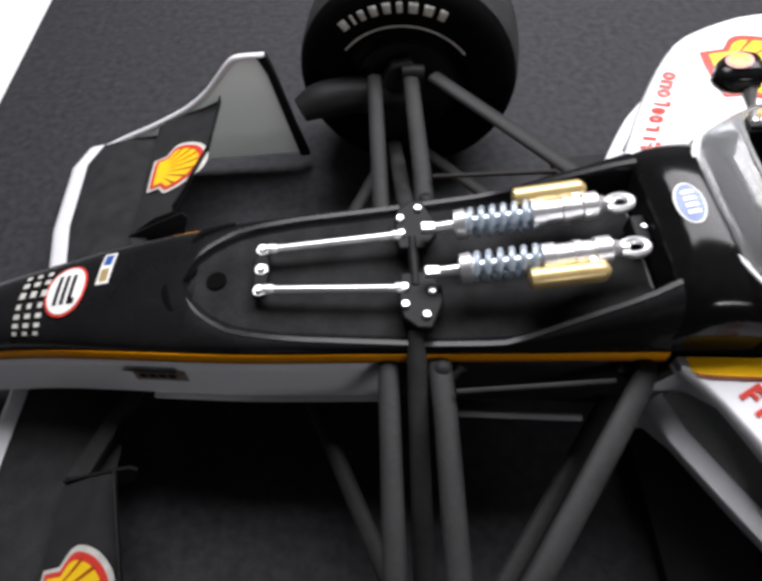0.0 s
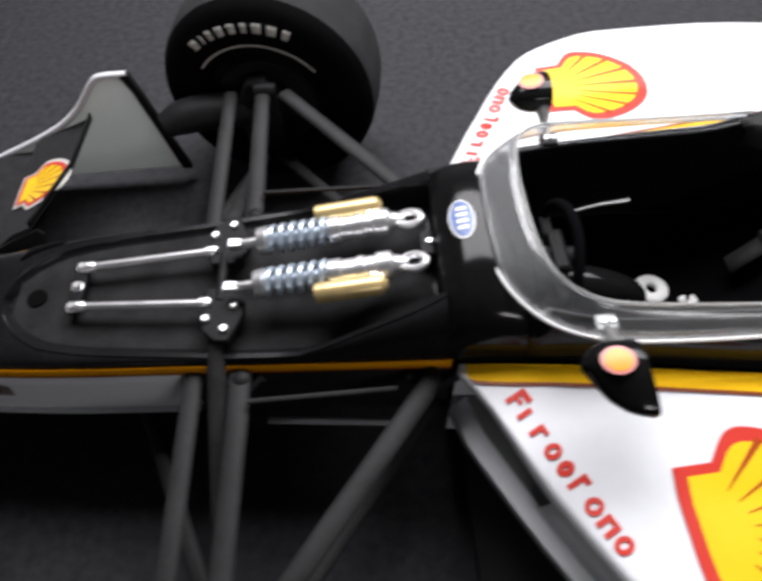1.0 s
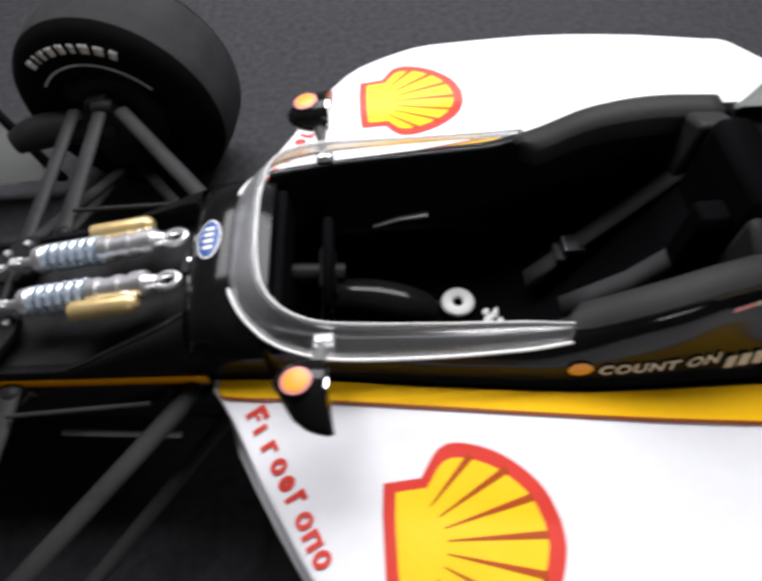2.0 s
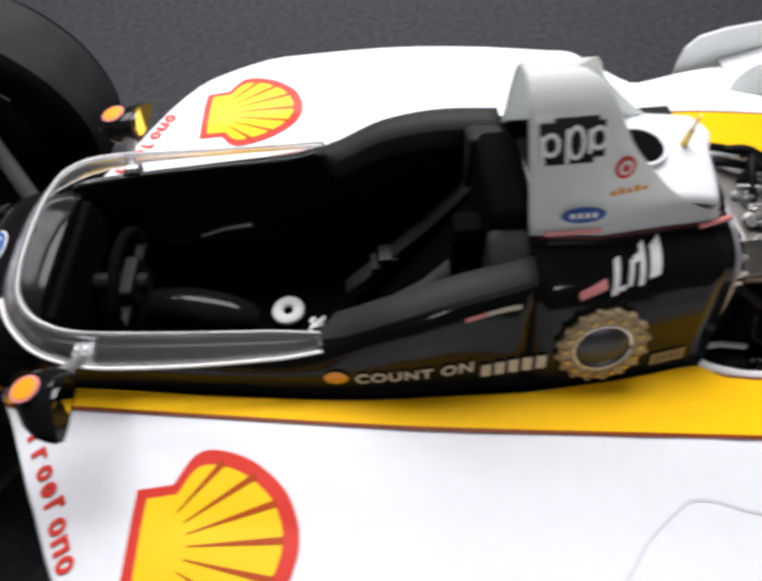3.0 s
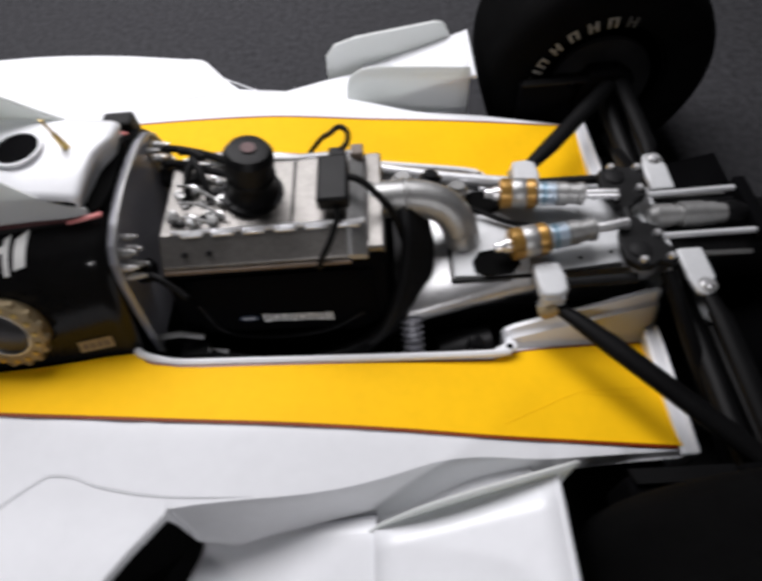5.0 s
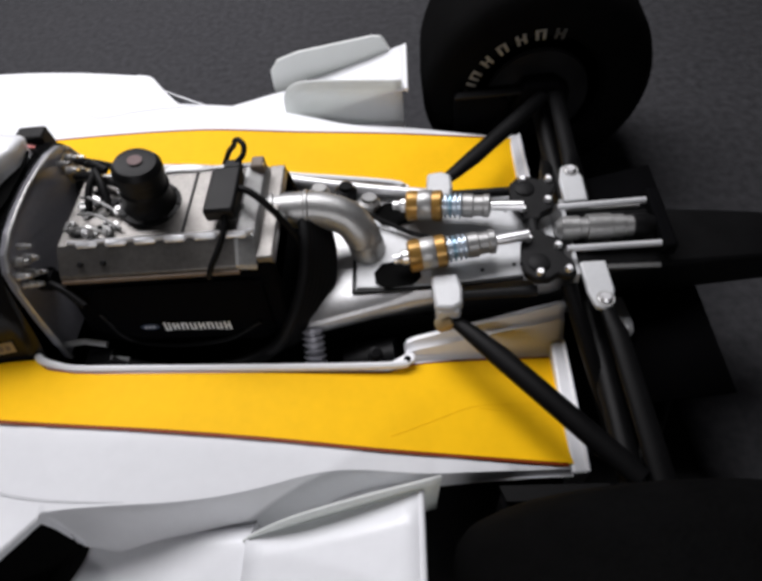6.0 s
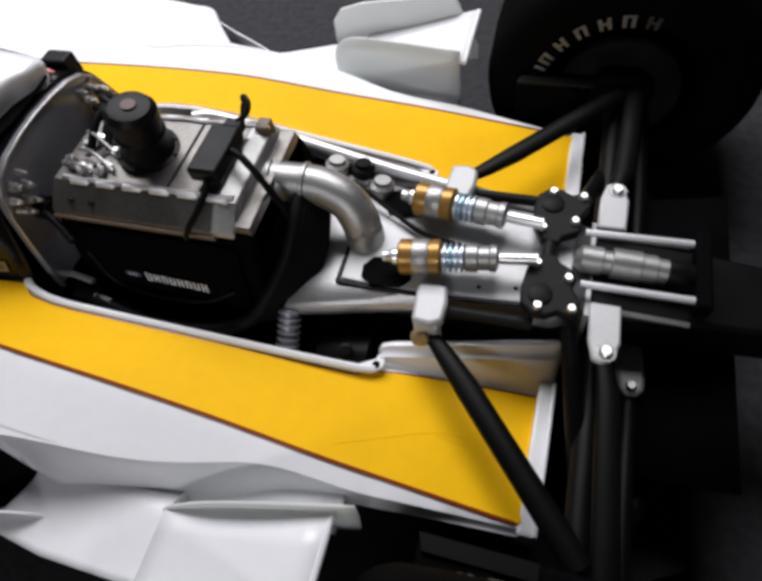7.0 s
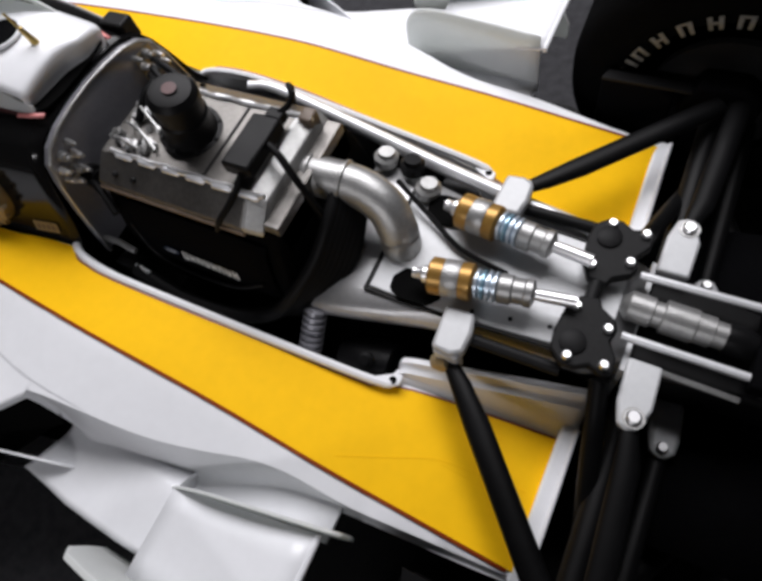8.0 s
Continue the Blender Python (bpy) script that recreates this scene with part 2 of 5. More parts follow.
# ---- setting ----
def structure(name, bm, material, label):
    return tagged(part(name, bm, material, smooth=False), label, "structure", kind="structure")


structure("floor", block(-1.60, 7.0, -5.0, 6.0, -0.1, 0.0), FLOOR, "dark grey hall floor with a fine matt texture")
structure("floor_border", block(-4.0, -1.604, -5.0, 6.0, -0.1, 0.0), PALE, "white painted floor beyond the dark display area")
# assumed walls and ceiling, out of view; their grey sets the bounced light
structure("unseen_wall_north", block(-4.0, 7.0, 6.0, 6.2, -0.1, 4.2), WALL, "unseen grey wall, added to enclose the light")
structure("unseen_wall_south", block(-4.0, 7.0, -5.2, -5.0, -0.1, 4.2), WALL, "unseen grey wall, added to enclose the light")
structure("unseen_wall_west", block(-4.2, -4.0, -5.2, 6.2, -0.1, 4.2), WALL, "unseen grey wall, added to enclose the light")
structure("unseen_wall_east", block(7.0, 7.2, -5.2, 6.2, -0.1, 4.2), WALL, "unseen grey wall, added to enclose the light")
structure("ceiling", block(-4.2, 7.2, -5.2, 6.2, 4.2, 4.3), WALL, "unseen grey ceiling, added to enclose the light")

car = tagged(new("race_car"), "black, white and yellow open-wheel race car with covers removed", "race car")

SIDES = (-1, 1)

# ---- monocoque and nose ----
WS = soft_of([(-1.35, .02), (-1.2, .05), (-1.0, .082), (-.85, .100), (-.6, .138), (-.356, .165), (-.07, .180), (.2, .194), (.47, .214), (.68, .240), (.975, .270), (1.26, .284), (1.5, .280), (1.7, .266), (1.88, .252)])
ZS = soft_of([(-1.35, .24), (-1.1, .32), (-.85, .385), (-.6, .428), (-.356, .443), (-.07, .448), (.2, .452), (.47, .468), (.68, .472), (1.88, .452)])
ZR = soft_of([(-1.35, .26), (-1.1, .36), (-.85, .432), (-.6, .464), (-.49, .470), (-.39, .467), (-.04, .466), (.1, .471), (.15, .475), (.2, .492), (.283, .528), (.36, .562), (.44, .600)])
WR = curve_of([(-1.35, 0), (-.49, 0), (-.485, .035), (-.47, .065), (-.45, .088), (-.42, .110), (-.39, .128), (-.333, .143), (-.25, .155), (-.07, .171), (.02, .180), (.14, .188), (.16, .188), (.2, .184), (.283, .173), (.36, .164), (.40, .158), (.44, .148)])
ZF = soft_of([(-.49, .469), (-.45, .458), (-.1, .454), (.15, .462), (.44, .528)])


def nose_point(x, v, lift=0.0):
    """A point of the nose's crown: v runs from -1 at one flank over 0 on top to 1."""
    a = (1 - abs(v)) * math.pi / 2
    y, z = WR(x) + (WS(x) - WR(x)) * math.cos(a) ** 0.9, ZS(x) + (ZR(x) - ZS(x)) * math.sin(a) ** 0.8
    return Vector((x, math.copysign(y, v) if v else 0.0, z + lift))


def nose_shell():
    xs = sorted([-1.35, -1.3, -1.2] + [-1.1 + .05 * i for i in range(12)] + [-.495, -.488, -.48, -.465, -.45, -.435, -.42, -.405] + [-.39 + .0415 * i for i in range(21)])
    rows = []
    for x in xs:
        half = []
        for i in range(11):
            half.append(nose_point(x, max(1 - i / 10, 1e-6)))
        w, zr = WR(x), ZR(x)
        zf = min(ZF(x), zr - .012) if w > 0 else zr
        for k, (dy, z) in enumerate(((.004, zr + .003), (.010, zr + .002), (.015, zr - .006), (.020, zf + .004), (.028, zf))):
            half.append(Vector((x, max(w - dy, w * (1 - .12 * k)), z if w > 0 else zr)))
        for i in range(1, 6):
            half.append(Vector((x, half[15].y * (1 - i / 5), zf - (.008 if w > 0 else 0))))
        rows.append([Vector((x, -p.y, p.z)) for p in half] + half[-2::-1])
    return grid(rows)


nose = part("nose_body", nose_shell(), NOSEBLACK, car, "gloss black nose shell with an open damper bay")


bay_rows = []
for i in range(31):
    x = -.470 + .895 * i / 30
    w = max(.01, WR(x) - .024)
    zf = min(ZF(x), ZR(x) - .012) + .0025
    bay_rows.append([(x, w * (-1 + k / 5), zf) for k in range(11)])
part("bay_floor_panel", grid(bay_rows), MATT, nose, "matt black floor of the damper bay")


def hoop_rows():
    rows = []
    top = soft_of([(.437, .602), (.455, .622), (.482, .636), (.52, .640), (.56, .634), (.60, .618)])
    for x in [.437, .440, .447, .455, .468, .482, .50, .52, .54, .56, .58, .60]:
        w, zs, zt, row = WS(x) + .001, ZS(x), top(x), []
        for i in range(25):
            a = math.pi * i / 24
            c, s = math.cos(a), math.sin(a)
            row.append((x, -w * math.copysign(abs(c) ** .62, c), zs + (zt - zs) * abs(s) ** .62))
        rows.append(row)
    return rows


hr = hoop_rows()
front = [(p[0] - .002, p[1] * .97, max(p[2] - .006, .45)) for p in hr[0]]
low = [(p[0] - .006, p[1] * .95, .45) for p in hr[0]]
part("dash_hoop", grid([low, front] + hr), BLACK, car, "gloss black dash hoop ahead of the cockpit")

WO = soft_of([(.58, .185), (.65, .205), (.75, .222), (1.1, .238), (1.25, .244), (1.4, .228), (1.52, .206)])
ZO = soft_of([(.58, .615), (.75, .602), (1.05, .600), (1.15, .618), (1.28, .674), (1.4, .703), (1.52, .712)])


DECK_A = [(.313, .450), (.290, .510), (.271, .560), (.246, .622), (.222, .682), (.172, .716), (.08, .728), (0, .730)]
DECK_B = [(.272, .450), (.245, .505), (.226, .560), (.207, .611), (.187, .653), (.150, .685), (.07, .701), (0, .705)]
SHOULDER = smooth_path([(0, y, z) for y, z in DECK_A], 4)


def tub_half(x):
    w, zs, wo, zo = WS(x) + .011 * min(1.0, max(0.0, (x - .75) / .4)), ZS(x), WO(x), ZO(x)
    half = [(w + .018 * ease((x - .7) / .5), zs), (w + .002 + .008 * ease((x - .7) / .5), zs + .03), (w, zs + .06), (w - .004, zs + .085)]
    for k in range(1, 7):
        a = k / 6 * math.pi / 2
        half.append((wo + (w - .004 - wo) * (1 - k / 6) ** .8, zs + .085 + (zo - zs - .085) * math.sin(a)))
    half.append((wo - .012, zo))
    # the sides run smoothly into the shell behind the seat
    q = min(1.0, max(0.0, (x - 1.30) / .215))
    q = q * q * (3 - 2 * q)
    return [(y + (float(np.interp(z, [p.z for p in SHOULDER], [p.y for p in SHOULDER])) - y) * q, z) for y, z in half]


def cockpit_rows():
    rows = []
    for i in range(29):
        x = .585 + (1.516 - .585) * i / 28
        wo, zo = WO(x), ZO(x)
        half = tub_half(x)
        inner = [(wo - .012, zo), (wo - .022, zo - .02), (wo - .03, .42), (wo - .05, .28), (.10, .215), (0, .205)]
        rows.append([[(x, s * a, b) for a, b in half] for s in SIDES] + [[(x, -a, b) for a, b in inner] + [(x, a, b) for a, b in inner[-2::-1]]])
    return rows


tub_rows = cockpit_rows()
tub = part("cockpit_tub", grid([r[1] for r in tub_rows], bm=grid([r[0] for r in tub_rows])), BLACK, car, "black cockpit sides with a dark open well", solid=.003)
# inner faces get a blacker colour than the sides, for the well's shade
part("cockpit_liner", grid([r[2] for r in tub_rows]), DARKPAD, tub, "inside of the cockpit, kept near-black for the shade of the well")

def deck_rows():
    a, b = DECK_A, DECK_B
    rows = []
    for i in range(10):
        t = (i / 9) ** 2 * (2 - i / 9)
        half = smooth_path([(0, p[0] * (1 - t) + q[0] * t, p[1] * (1 - t) + q[1] * t) for p, q in zip(a, b)], 3)
        x = 1.515 + .354 * i / 9
        rows.append([(x, -p.y, p.z) for p in half] + [(x, p.y, p.z) for p in half[-2::-1]])
    return rows


rear_deck = part("rear_deck", grid(deck_rows()), BLACK, car, "glossy black shell behind the cockpit", solid=.004)
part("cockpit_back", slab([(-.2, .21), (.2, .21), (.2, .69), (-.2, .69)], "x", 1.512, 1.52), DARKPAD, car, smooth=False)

for s in SIDES:
    xs = [-1.3 + .05 * i for i in range(36)]
    part("side_stripe", grid([[(x, s * (WS(x) + .0045), ZS(x) + .002), (x, s * (WS(x) + .006), ZS(x) - .01), (x, s * (WS(x) + .0065), ZS(x) - .024)] for x in xs]), STRIPE, nose, "yellow stripe along the nose's edge, darkened to amber for shade", solid=.003)
    part("stripe_edge", grid([[(x, s * (WS(x) + .0072), ZS(x) - .023), (x, s * (WS(x) + .0075), ZS(x) - .028)] for x in xs]), DARKRED, nose, solid=.002)
    def flank_row(x, s=s):
        return [(x, s * (WS(x) + .003), ZS(x) - .024), (x, s * (WS(x) + .008), ZS(x) - .07), (x, s * (WS(x) + .022), max(.2, ZS(x) - .13)), (x, s * (WS(x) + .024), max(.17, ZS(x) - .155)), (x, s * (WS(x) - .01), max(.16, ZS(x) - .165))]
    part("lower_nose_side", grid([flank_row(x) for x in xs if x < -.11] + [flank_row(-.092)]), WHITE, nose, "white lower flank of the nose", solid=.004)
    part("lower_chassis_side", grid([flank_row(-.088)] + [flank_row(x) for x in xs if x > -.08]), SATIN, nose, "dull black lower flank of the chassis", solid=.004)
    part("flank_strake", grid([[(x, s * (WS(x) + .022), ZS(x) - .158), (x, s * (WS(x) + .034), ZS(x) - .160), (x, s * (WS(x) + .034), ZS(x) - .168), (x, s * (WS(x) + .020), ZS(x) - .170)] for x in [-.60 + .05 * i for i in range(11)]], closed=True, caps=True), WHITE, nose, "white strake along the lower flank")
    # black sheet drawn for the shade below the strake
    part("strake_shade", grid([[(x, s * (WS(x) + .016), ZS(x) - .172), (x, s * (WS(x) + .020), ZS(x) - .205)] for x in [-.58 + .05 * i for i in range(11)]]), SATIN, nose, solid=.004)
part("nose_floor", slab([(-1.1, -.07), (.5, -.2), (.5, .2), (-1.1, .07)], "z", .16, .28), SATIN, nose, smooth=False)

# ---- side pods ----
ZT = soft_of([(.46, .462), (.56, .480), (.68, .493), (.82, .503), (.98, .508), (1.2, .508), (1.65, .494), (2.06, .466), (2.36, .416), (2.6, .372), (2.83, .327), (2.98, .298)])
YIN = soft_of([(.46, .218), (.68, .249), (.975, .293), (1.26, .316), (1.5, .316), (1.62, .305), (1.7, .297), (1.86, .274), (1.90, .284), (2.05, .294), (2.36, .284), (2.61, .272), (2.65, .250), (2.98, .222)])
YYO = soft_of([(.46, .240), (.495, .264), (.66, .289), (.84, .317), (1.1, .352), (1.32, .378), (1.65, .405), (2.06, .433), (2.2, .439), (2.36, .447), (2.6, .464), (2.83, .475), (2.98, .482)])
YO = soft_of([(.465, .246), (.502, .300), (.584, .462), (.700, .650), (.780, .742), (.859, .786), (1.0, .828), (1.3, .836), (1.55, .820), (1.75, .788), (1.80, .780)])
YB = soft_of([(1.80, .783), (1.84, .758), (1.88, .708), (1.93, .645), (1.985, .594), (2.1, .584), (2.2, .577), (2.28, .566), (2.36, .548), (2.48, .517), (2.55, .511), (2.66, .509), (2.73, .505), (2.98, .489)])


def pod_z(x, y):
    y = abs(y)
    return ZT(x) - .13 * max(0.0, YYO(x) - y) - .024 * min(1.0, max(0.0, y - YYO(x)) / .18) - .2 * max(0.0, y - .60) ** 2


def pod_front(s):
    rows = []
    for x in [.465, .475, .49, .514, .54, .57, .60, .64, .68, .712, .75, .786, .82, .859, .9, .95, 1.0, 1.1, 1.2, 1.3, 1.4, 1.5, 1.6, 1.7, 1.75, 1.80]:
        yi, yo = YIN(x), YO(x)
        r = min(.016 + .012 * ease((x - .50) / .1) + .022 * min(1.0, max(0.0, (x - .70) / .12)), (yo - yi) * .35)
        row = [(x, s * (yi + .002), .30), (x, s * (yi + .002), pod_z(x, yi))]
        for i in range(1, 11):
            y = yi + (yo - r - yi) * i / 10
            row.append((x, s * y, pod_z(x, y)))
        zt = pod_z(x, yo - r)
        for i in range(1, 7):
            a = i / 6 * math.pi / 2
            row.append((x, s * (yo - r + r * math.sin(a)), zt - r * (1 - math.cos(a))))
        cut = min(1.0, max(0.0, (x - .66) / .12))
        inner = yi + (yo - yi) * (.55 + .45 * cut)
        row += [(x, s * (yo - .004 * (1 - cut)), zt - r - .012), (x, s * max(yi, inner - .05 * (1 - cut)), zt - r - .02), (x, s * max(yi, inner - .06 * (1 - cut)), .30), (x, s * max(yi, inner - .06 * (1 - cut)), .12), (x, s * max(yi, inner - .08), .06)]
        rows.append(row)
    return grid(rows)


def pod_rear(s):
    rows = []
    tail = [1.80 + .01 * i for i in range(13)] + [1.925 + .005 * i for i in range(13)]
    for x in tail + [1.99 + .97 * i / 34 for i in range(35)]:
        yi, yb = YIN(x), YB(x)
        row = [(x, s * yi, pod_z(x, yi) - .06), (x, s * yi, pod_z(x, yi) - .004), (x, s * (yi + .004), pod_z(x, yi))]
        t = min(1.0, max(0.0, (x - 1.971) / .012))
        t = t * t * (3 - 2 * t)
        edge_r = .05 - .034 * min(1.0, (x - 1.80) / .06)
        y0 = yb - edge_r * (1 - t) - (.010 - .008 * ease((x - 2.5) / .2)) * t
        for k in range(1, 11):
            y = yi + .004 + (y0 - yi - .004) * k / 10
            row.append((x, s * y, pod_z(x, y)))
        zt = pod_z(x, y0)
        fall = max(.012, zt - .306) * t
        for k in range(1, 14):
            q = k / 13
            r = q * math.pi / 2
            round_y, round_z = edge_r * math.sin(r), edge_r * (1 - math.cos(r))
            flare = (1 - min(1.0, max(0.0, (x - 2.46) / .2)) * .9) * (.45 + .55 * min(1.0, max(0.0, (x - 1.97) / .10)))
            side_y, side_z = (.008 + .048 * flare) * q, fall * q ** 1.4 * (2.4 - 1.4 * q)
            row.append((x, s * (y0 + round_y * (1 - t) + side_y * t), zt - round_z * (1 - t) - side_z))
        rows.append(row)
    return grid(rows)


# rounded front edge of the deck, along the exit slot
DECK_FRONT = soft_of([(.50, 1.93), (.56, 1.958), (.585, 1.974), (.602, 1.986), (.618, 1.991), (.635, 1.989), (.665, 1.977), (.70, 1.961), (.745, 1.938)])


pods = {}
for s in SIDES:
    pod = pods[s] = part("side_pod", pod_front(s), WHITE, car, "white side pod with a yellow band along its inner edge")
    lip = [(.453, .250), (.481, .332), (.522, .405), (.565, .480), (.605, .545), (.642, .600), (.69, .655), (.745, .71)]
    part("inlet_lip", grid([[(x - .002, s * (y + .004), .278), (x, s * (y + .002), .300), (x + .006, s * y, .305), (x + .036, s * (y - .018), .306), (x + .043, s * (y - .021), .298), (x + .045, s * (y - .022), .20)] for x, y in lip]), WHITE, pod, "white lower lip of the cooling inlet", solid=.004)
    part("inlet_floor", grid([[(x + .036, s * (y - .016), .300), (x + .07, s * (y - .015), .318), (x + .13, s * (y + .02), .37), (x + .17, s * (y + .05), .45)] for x, y in lip[:7]]), INLET, pod, "inside of the cooling inlet, painted grey for its shade")
    part("inlet_cheek", grid([[(x + .030, s * (y - .016), .307), (x + .036 + .3 * (px - x), s * (y - .014), .345), (px + .014, s * (y - .004), .425), (px + .022, s * y, .455)] for x, y, px in [(a, b, float(np.interp(b, [YO(.5 + .005 * k) for k in range(60)], [.5 + .005 * k for k in range(60)]))) for a, b in ((.568, .484), (.585, .513), (.605, .545), (.642, .600), (.69, .655), (.745, .71))]]), WHITE, pod, "white closed corner of the cooling inlet", solid=.005)
    part("rear_panel", pod_rear(s), WHITE, pod, "white tapering rear bodywork")
    xs = [.477, .49, .51, .53, .56] + [.6 + .05 * i for i in range(25)]
    part("yellow_band", grid([[(x, s * (YIN(x) + .003 + (YYO(x) - YIN(x) - .003) * k / 5), pod_z(x, YIN(x) + .003 + (YYO(x) - YIN(x) - .003) * k / 5) + .0025) for k in range(6)] for x in xs]), YELLOW, pod, "yellow painted band")
    xs = [1.80, 1.84, 1.855, 1.865, 1.875, 1.885, 1.90, 1.92] + [1.96 + .04 * i for i in range(26)] + [2.962]
    edge = curve_of([(1.80, 0.003), (1.855, .004), (1.885, .019), (1.95, .022), (2.05, .018), (2.3, .015), (2.6, .014), (2.66, .014), (2.98, .004)])
    part("rear_yellow_band", grid([[(x, s * (YIN(x) + edge(x) + (YYO(x) - YIN(x) - edge(x)) * k / 5), pod_z(x, YIN(x) + edge(x) + (YYO(x) - YIN(x) - edge(x)) * k / 5) + .0025) for k in range(6)] for x in xs]), YELLOW, pod, "yellow painted band with faint creases")
    for crease in (((2.602, .437), (2.69, .398), (2.774, .362), (2.86, .352), (2.944, .346)), ((2.786, .365), (2.85, .370), (2.907, .373))):
        if s < 0:
            part("paint_crease", tube([(p.x, s * p.y, pod_z(p.x, p.y) + .0012) for p in smooth_path([(x, y, 0) for x, y in crease], 6)], .0022, 6), YELLOW, pod, "faint crease in the yellow paint")
    xs = [.482, .49, .51] + [.55 + .05 * i for i in range(49)]
    part("pinstripe", grid([[(x, s * (YYO(x) + d), pod_z(x, YYO(x) + d) + .0032) for d in (-.001, .0055)] for x in xs]), DARKRED, pod, "thin dark red line")
    part("inner_pinstripe", grid([[(x, s * (YIN(x) + edge(x) - .002 + d), pod_z(x, YIN(x) + edge(x) - .002 + d) + .0032) for d in (0, .0038)] for x in [1.86, 1.87, 1.88, 1.89] + [1.9 + .05 * i for i in range(15)] + [2.64, 2.68, 2.75, 2.85, 2.958]]), DARKRED, pod)
    # the bodywork's soft fold is not modelled; a grey line paints its shading
    fold_path = smooth_path([(1.50, .748, 0), (1.602, .646, 0), (1.667, .577, 0), (1.735, .529, 0), (1.757, .522, 0), (1.796, .526, 0), (1.839, .542, 0), (1.915, .558, 0), (2.0, .567, 0), (2.12, .570, 0)], 5)
    part("crease_shade_line", grid([[(p.x, s * (min(p.y, YB(p.x) - .014) + d * min(1.0, (2.13 - p.x) / .2)), pod_z(p.x, min(p.y, YB(p.x) - .014) + d) + .0012) for d in (-.0024, .0024)] for p in fold_path]), GREY_LINE, pod, "thin grey line painted for the shading of a soft crease")
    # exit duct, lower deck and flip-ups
    # the slot's inner shade is drawn as a near-black sheet
    part("exit_duct", grid([[(x, s * (YB(x) - .012), pod_z(x, YB(x)) - .010), (x, s * (YB(x) - .006), .40), (x, s * (YB(x) + .010), .35), (x, s * (YB(x) + .030), .315), (x, s * (YB(x) + .046 - .040 * max(0.0, (x - 1.90) / .08)), .3055)] for x in [1.82 + .01 * i for i in range(17)]]), WELL, pod, "near-black sheet for the shade in the exit slot's rounded mouth")
    deck_out = curve_of([(1.80, .735), (1.95, .742), (2.09, .757), (2.325, .752), (2.335, .752), (2.337, .63), (2.65, .58)])
    deck = []
    for x0 in [0, .03, .07] + [.1 + .1 * i for i in range(10)] + [1.02, 1.3, 1.6, 1.9]:
        row = []
        for k in range(19):
            front = DECK_FRONT(.50 + .242 * k / 18)
            x = front + (2.335 - front) * x0 if x0 <= 1 else 2.338 + .349 * (x0 - 1.02)
            y = .50 + (deck_out(x) - .50) * k / 18
            row.append((x, s * y, .302 + .053 * ease((x - 2.0) / .335) * ease((y - .56) / .06) * (x < 2.336) + .10 * max(0.0, x - 2.34)))
        deck.append(row)
    part("lower_deck", grid(deck), WHITE, pod, "white lower deck behind the exit slot", solid=.012)
    ramp = [[(2.333 + .331 * i / 8, s * (yr + (.788 - yr) * k / 4), .356 + .089 * (i / 8) ** 1.1) for k in range(5)] for i, yr in [(i, .618 - .056 * i / 8) for i in range(9)]]
    part("ramp", grid(ramp), WHITE, pod, "white rising panel between the fences", solid=.006)
    part("ramp_lip", tube([(2.662, s * (.562 + .226 * k / 4), .446) for k in range(5)], .006, 8), WHITE, pod)
    for name, yf, top in (("outer_fence", .792, [(2.215, .34), (2.22, .40), (2.25, .436), (2.32, .457), (2.565, .486), (2.588, .482), (2.60, .470), (2.66, .33), (2.66, .29), (2.22, .29)]),):
        part(name, slab(top, "y", s * yf - .006, s * yf + .006), FIBRE, pod, "white upright fence of the flip-up", smooth=False, bevel=.003)
    part("deck_fin", slab([(1.80, .30), (1.80, .43), (1.90, .385), (2.0, .350), (2.05, .326), (2.072, .306), (2.07, .30)], "y", 0, .006), WHITE, pod, "thin white fin beside the exit slot", smooth=False, bevel=.002).matrix_basis = Matrix.Translation((1.80, s * .755, 0)) @ Matrix.Rotation(-s * .23, 4, "Z") @ Matrix.Translation((-1.80, 0, 0))
    fence = smooth_path([(2.322, .626, .352), (2.35, .616, .374), (2.42, .600, .412), (2.50, .585, .437), (2.60, .567, .458), (2.70, .549, .474)] if s < 0 else [(2.284, .607, .360), (2.292, .605, .428), (2.318, .602, .466), (2.37, .597, .483), (2.50, .587, .480), (2.65, .575, .472)], 4)
    part("inner_fence", grid([[(p.x - .25 * max(0, p.x - 2.64) * (1 - k / 4), s * (p.y + .010 * (1 - k / 4) ** 2), .30 + (p.z - .30) * k / 4) for k in range(5)] for p in fence]), FIBRE, pod, "white curved fence of the flip-up", solid=.006)
    # rear flange and trough
    part("rear_flange", slab([(2.960, s * .200), (2.993, s * .200), (2.990, s * .500), (2.955, s * .500)], "z", .20, .304), WHITE, pod, smooth=False, bevel=.006)
    part("flange_lip", tube([(2.989, s * .205, .306), (2.988, s * .35, .306), (2.986, s * .497, .305)], .0042, 8), WHITE, pod)
    trough = []
    for i, x in enumerate((2.632, 2.640, 2.66, 2.70, 2.76, 2.82, 2.88, 2.93, 2.975, 2.990)):
        t = (x - 2.632) / .358
        yi, zt = .213 - .062 * t, .362 + .030 * t - (.020, .006, 0, 0, 0, 0, 0, 0, 0, .006)[i]
        yo, zo = YIN(x) - .004, pod_z(x, YIN(x)) + .006
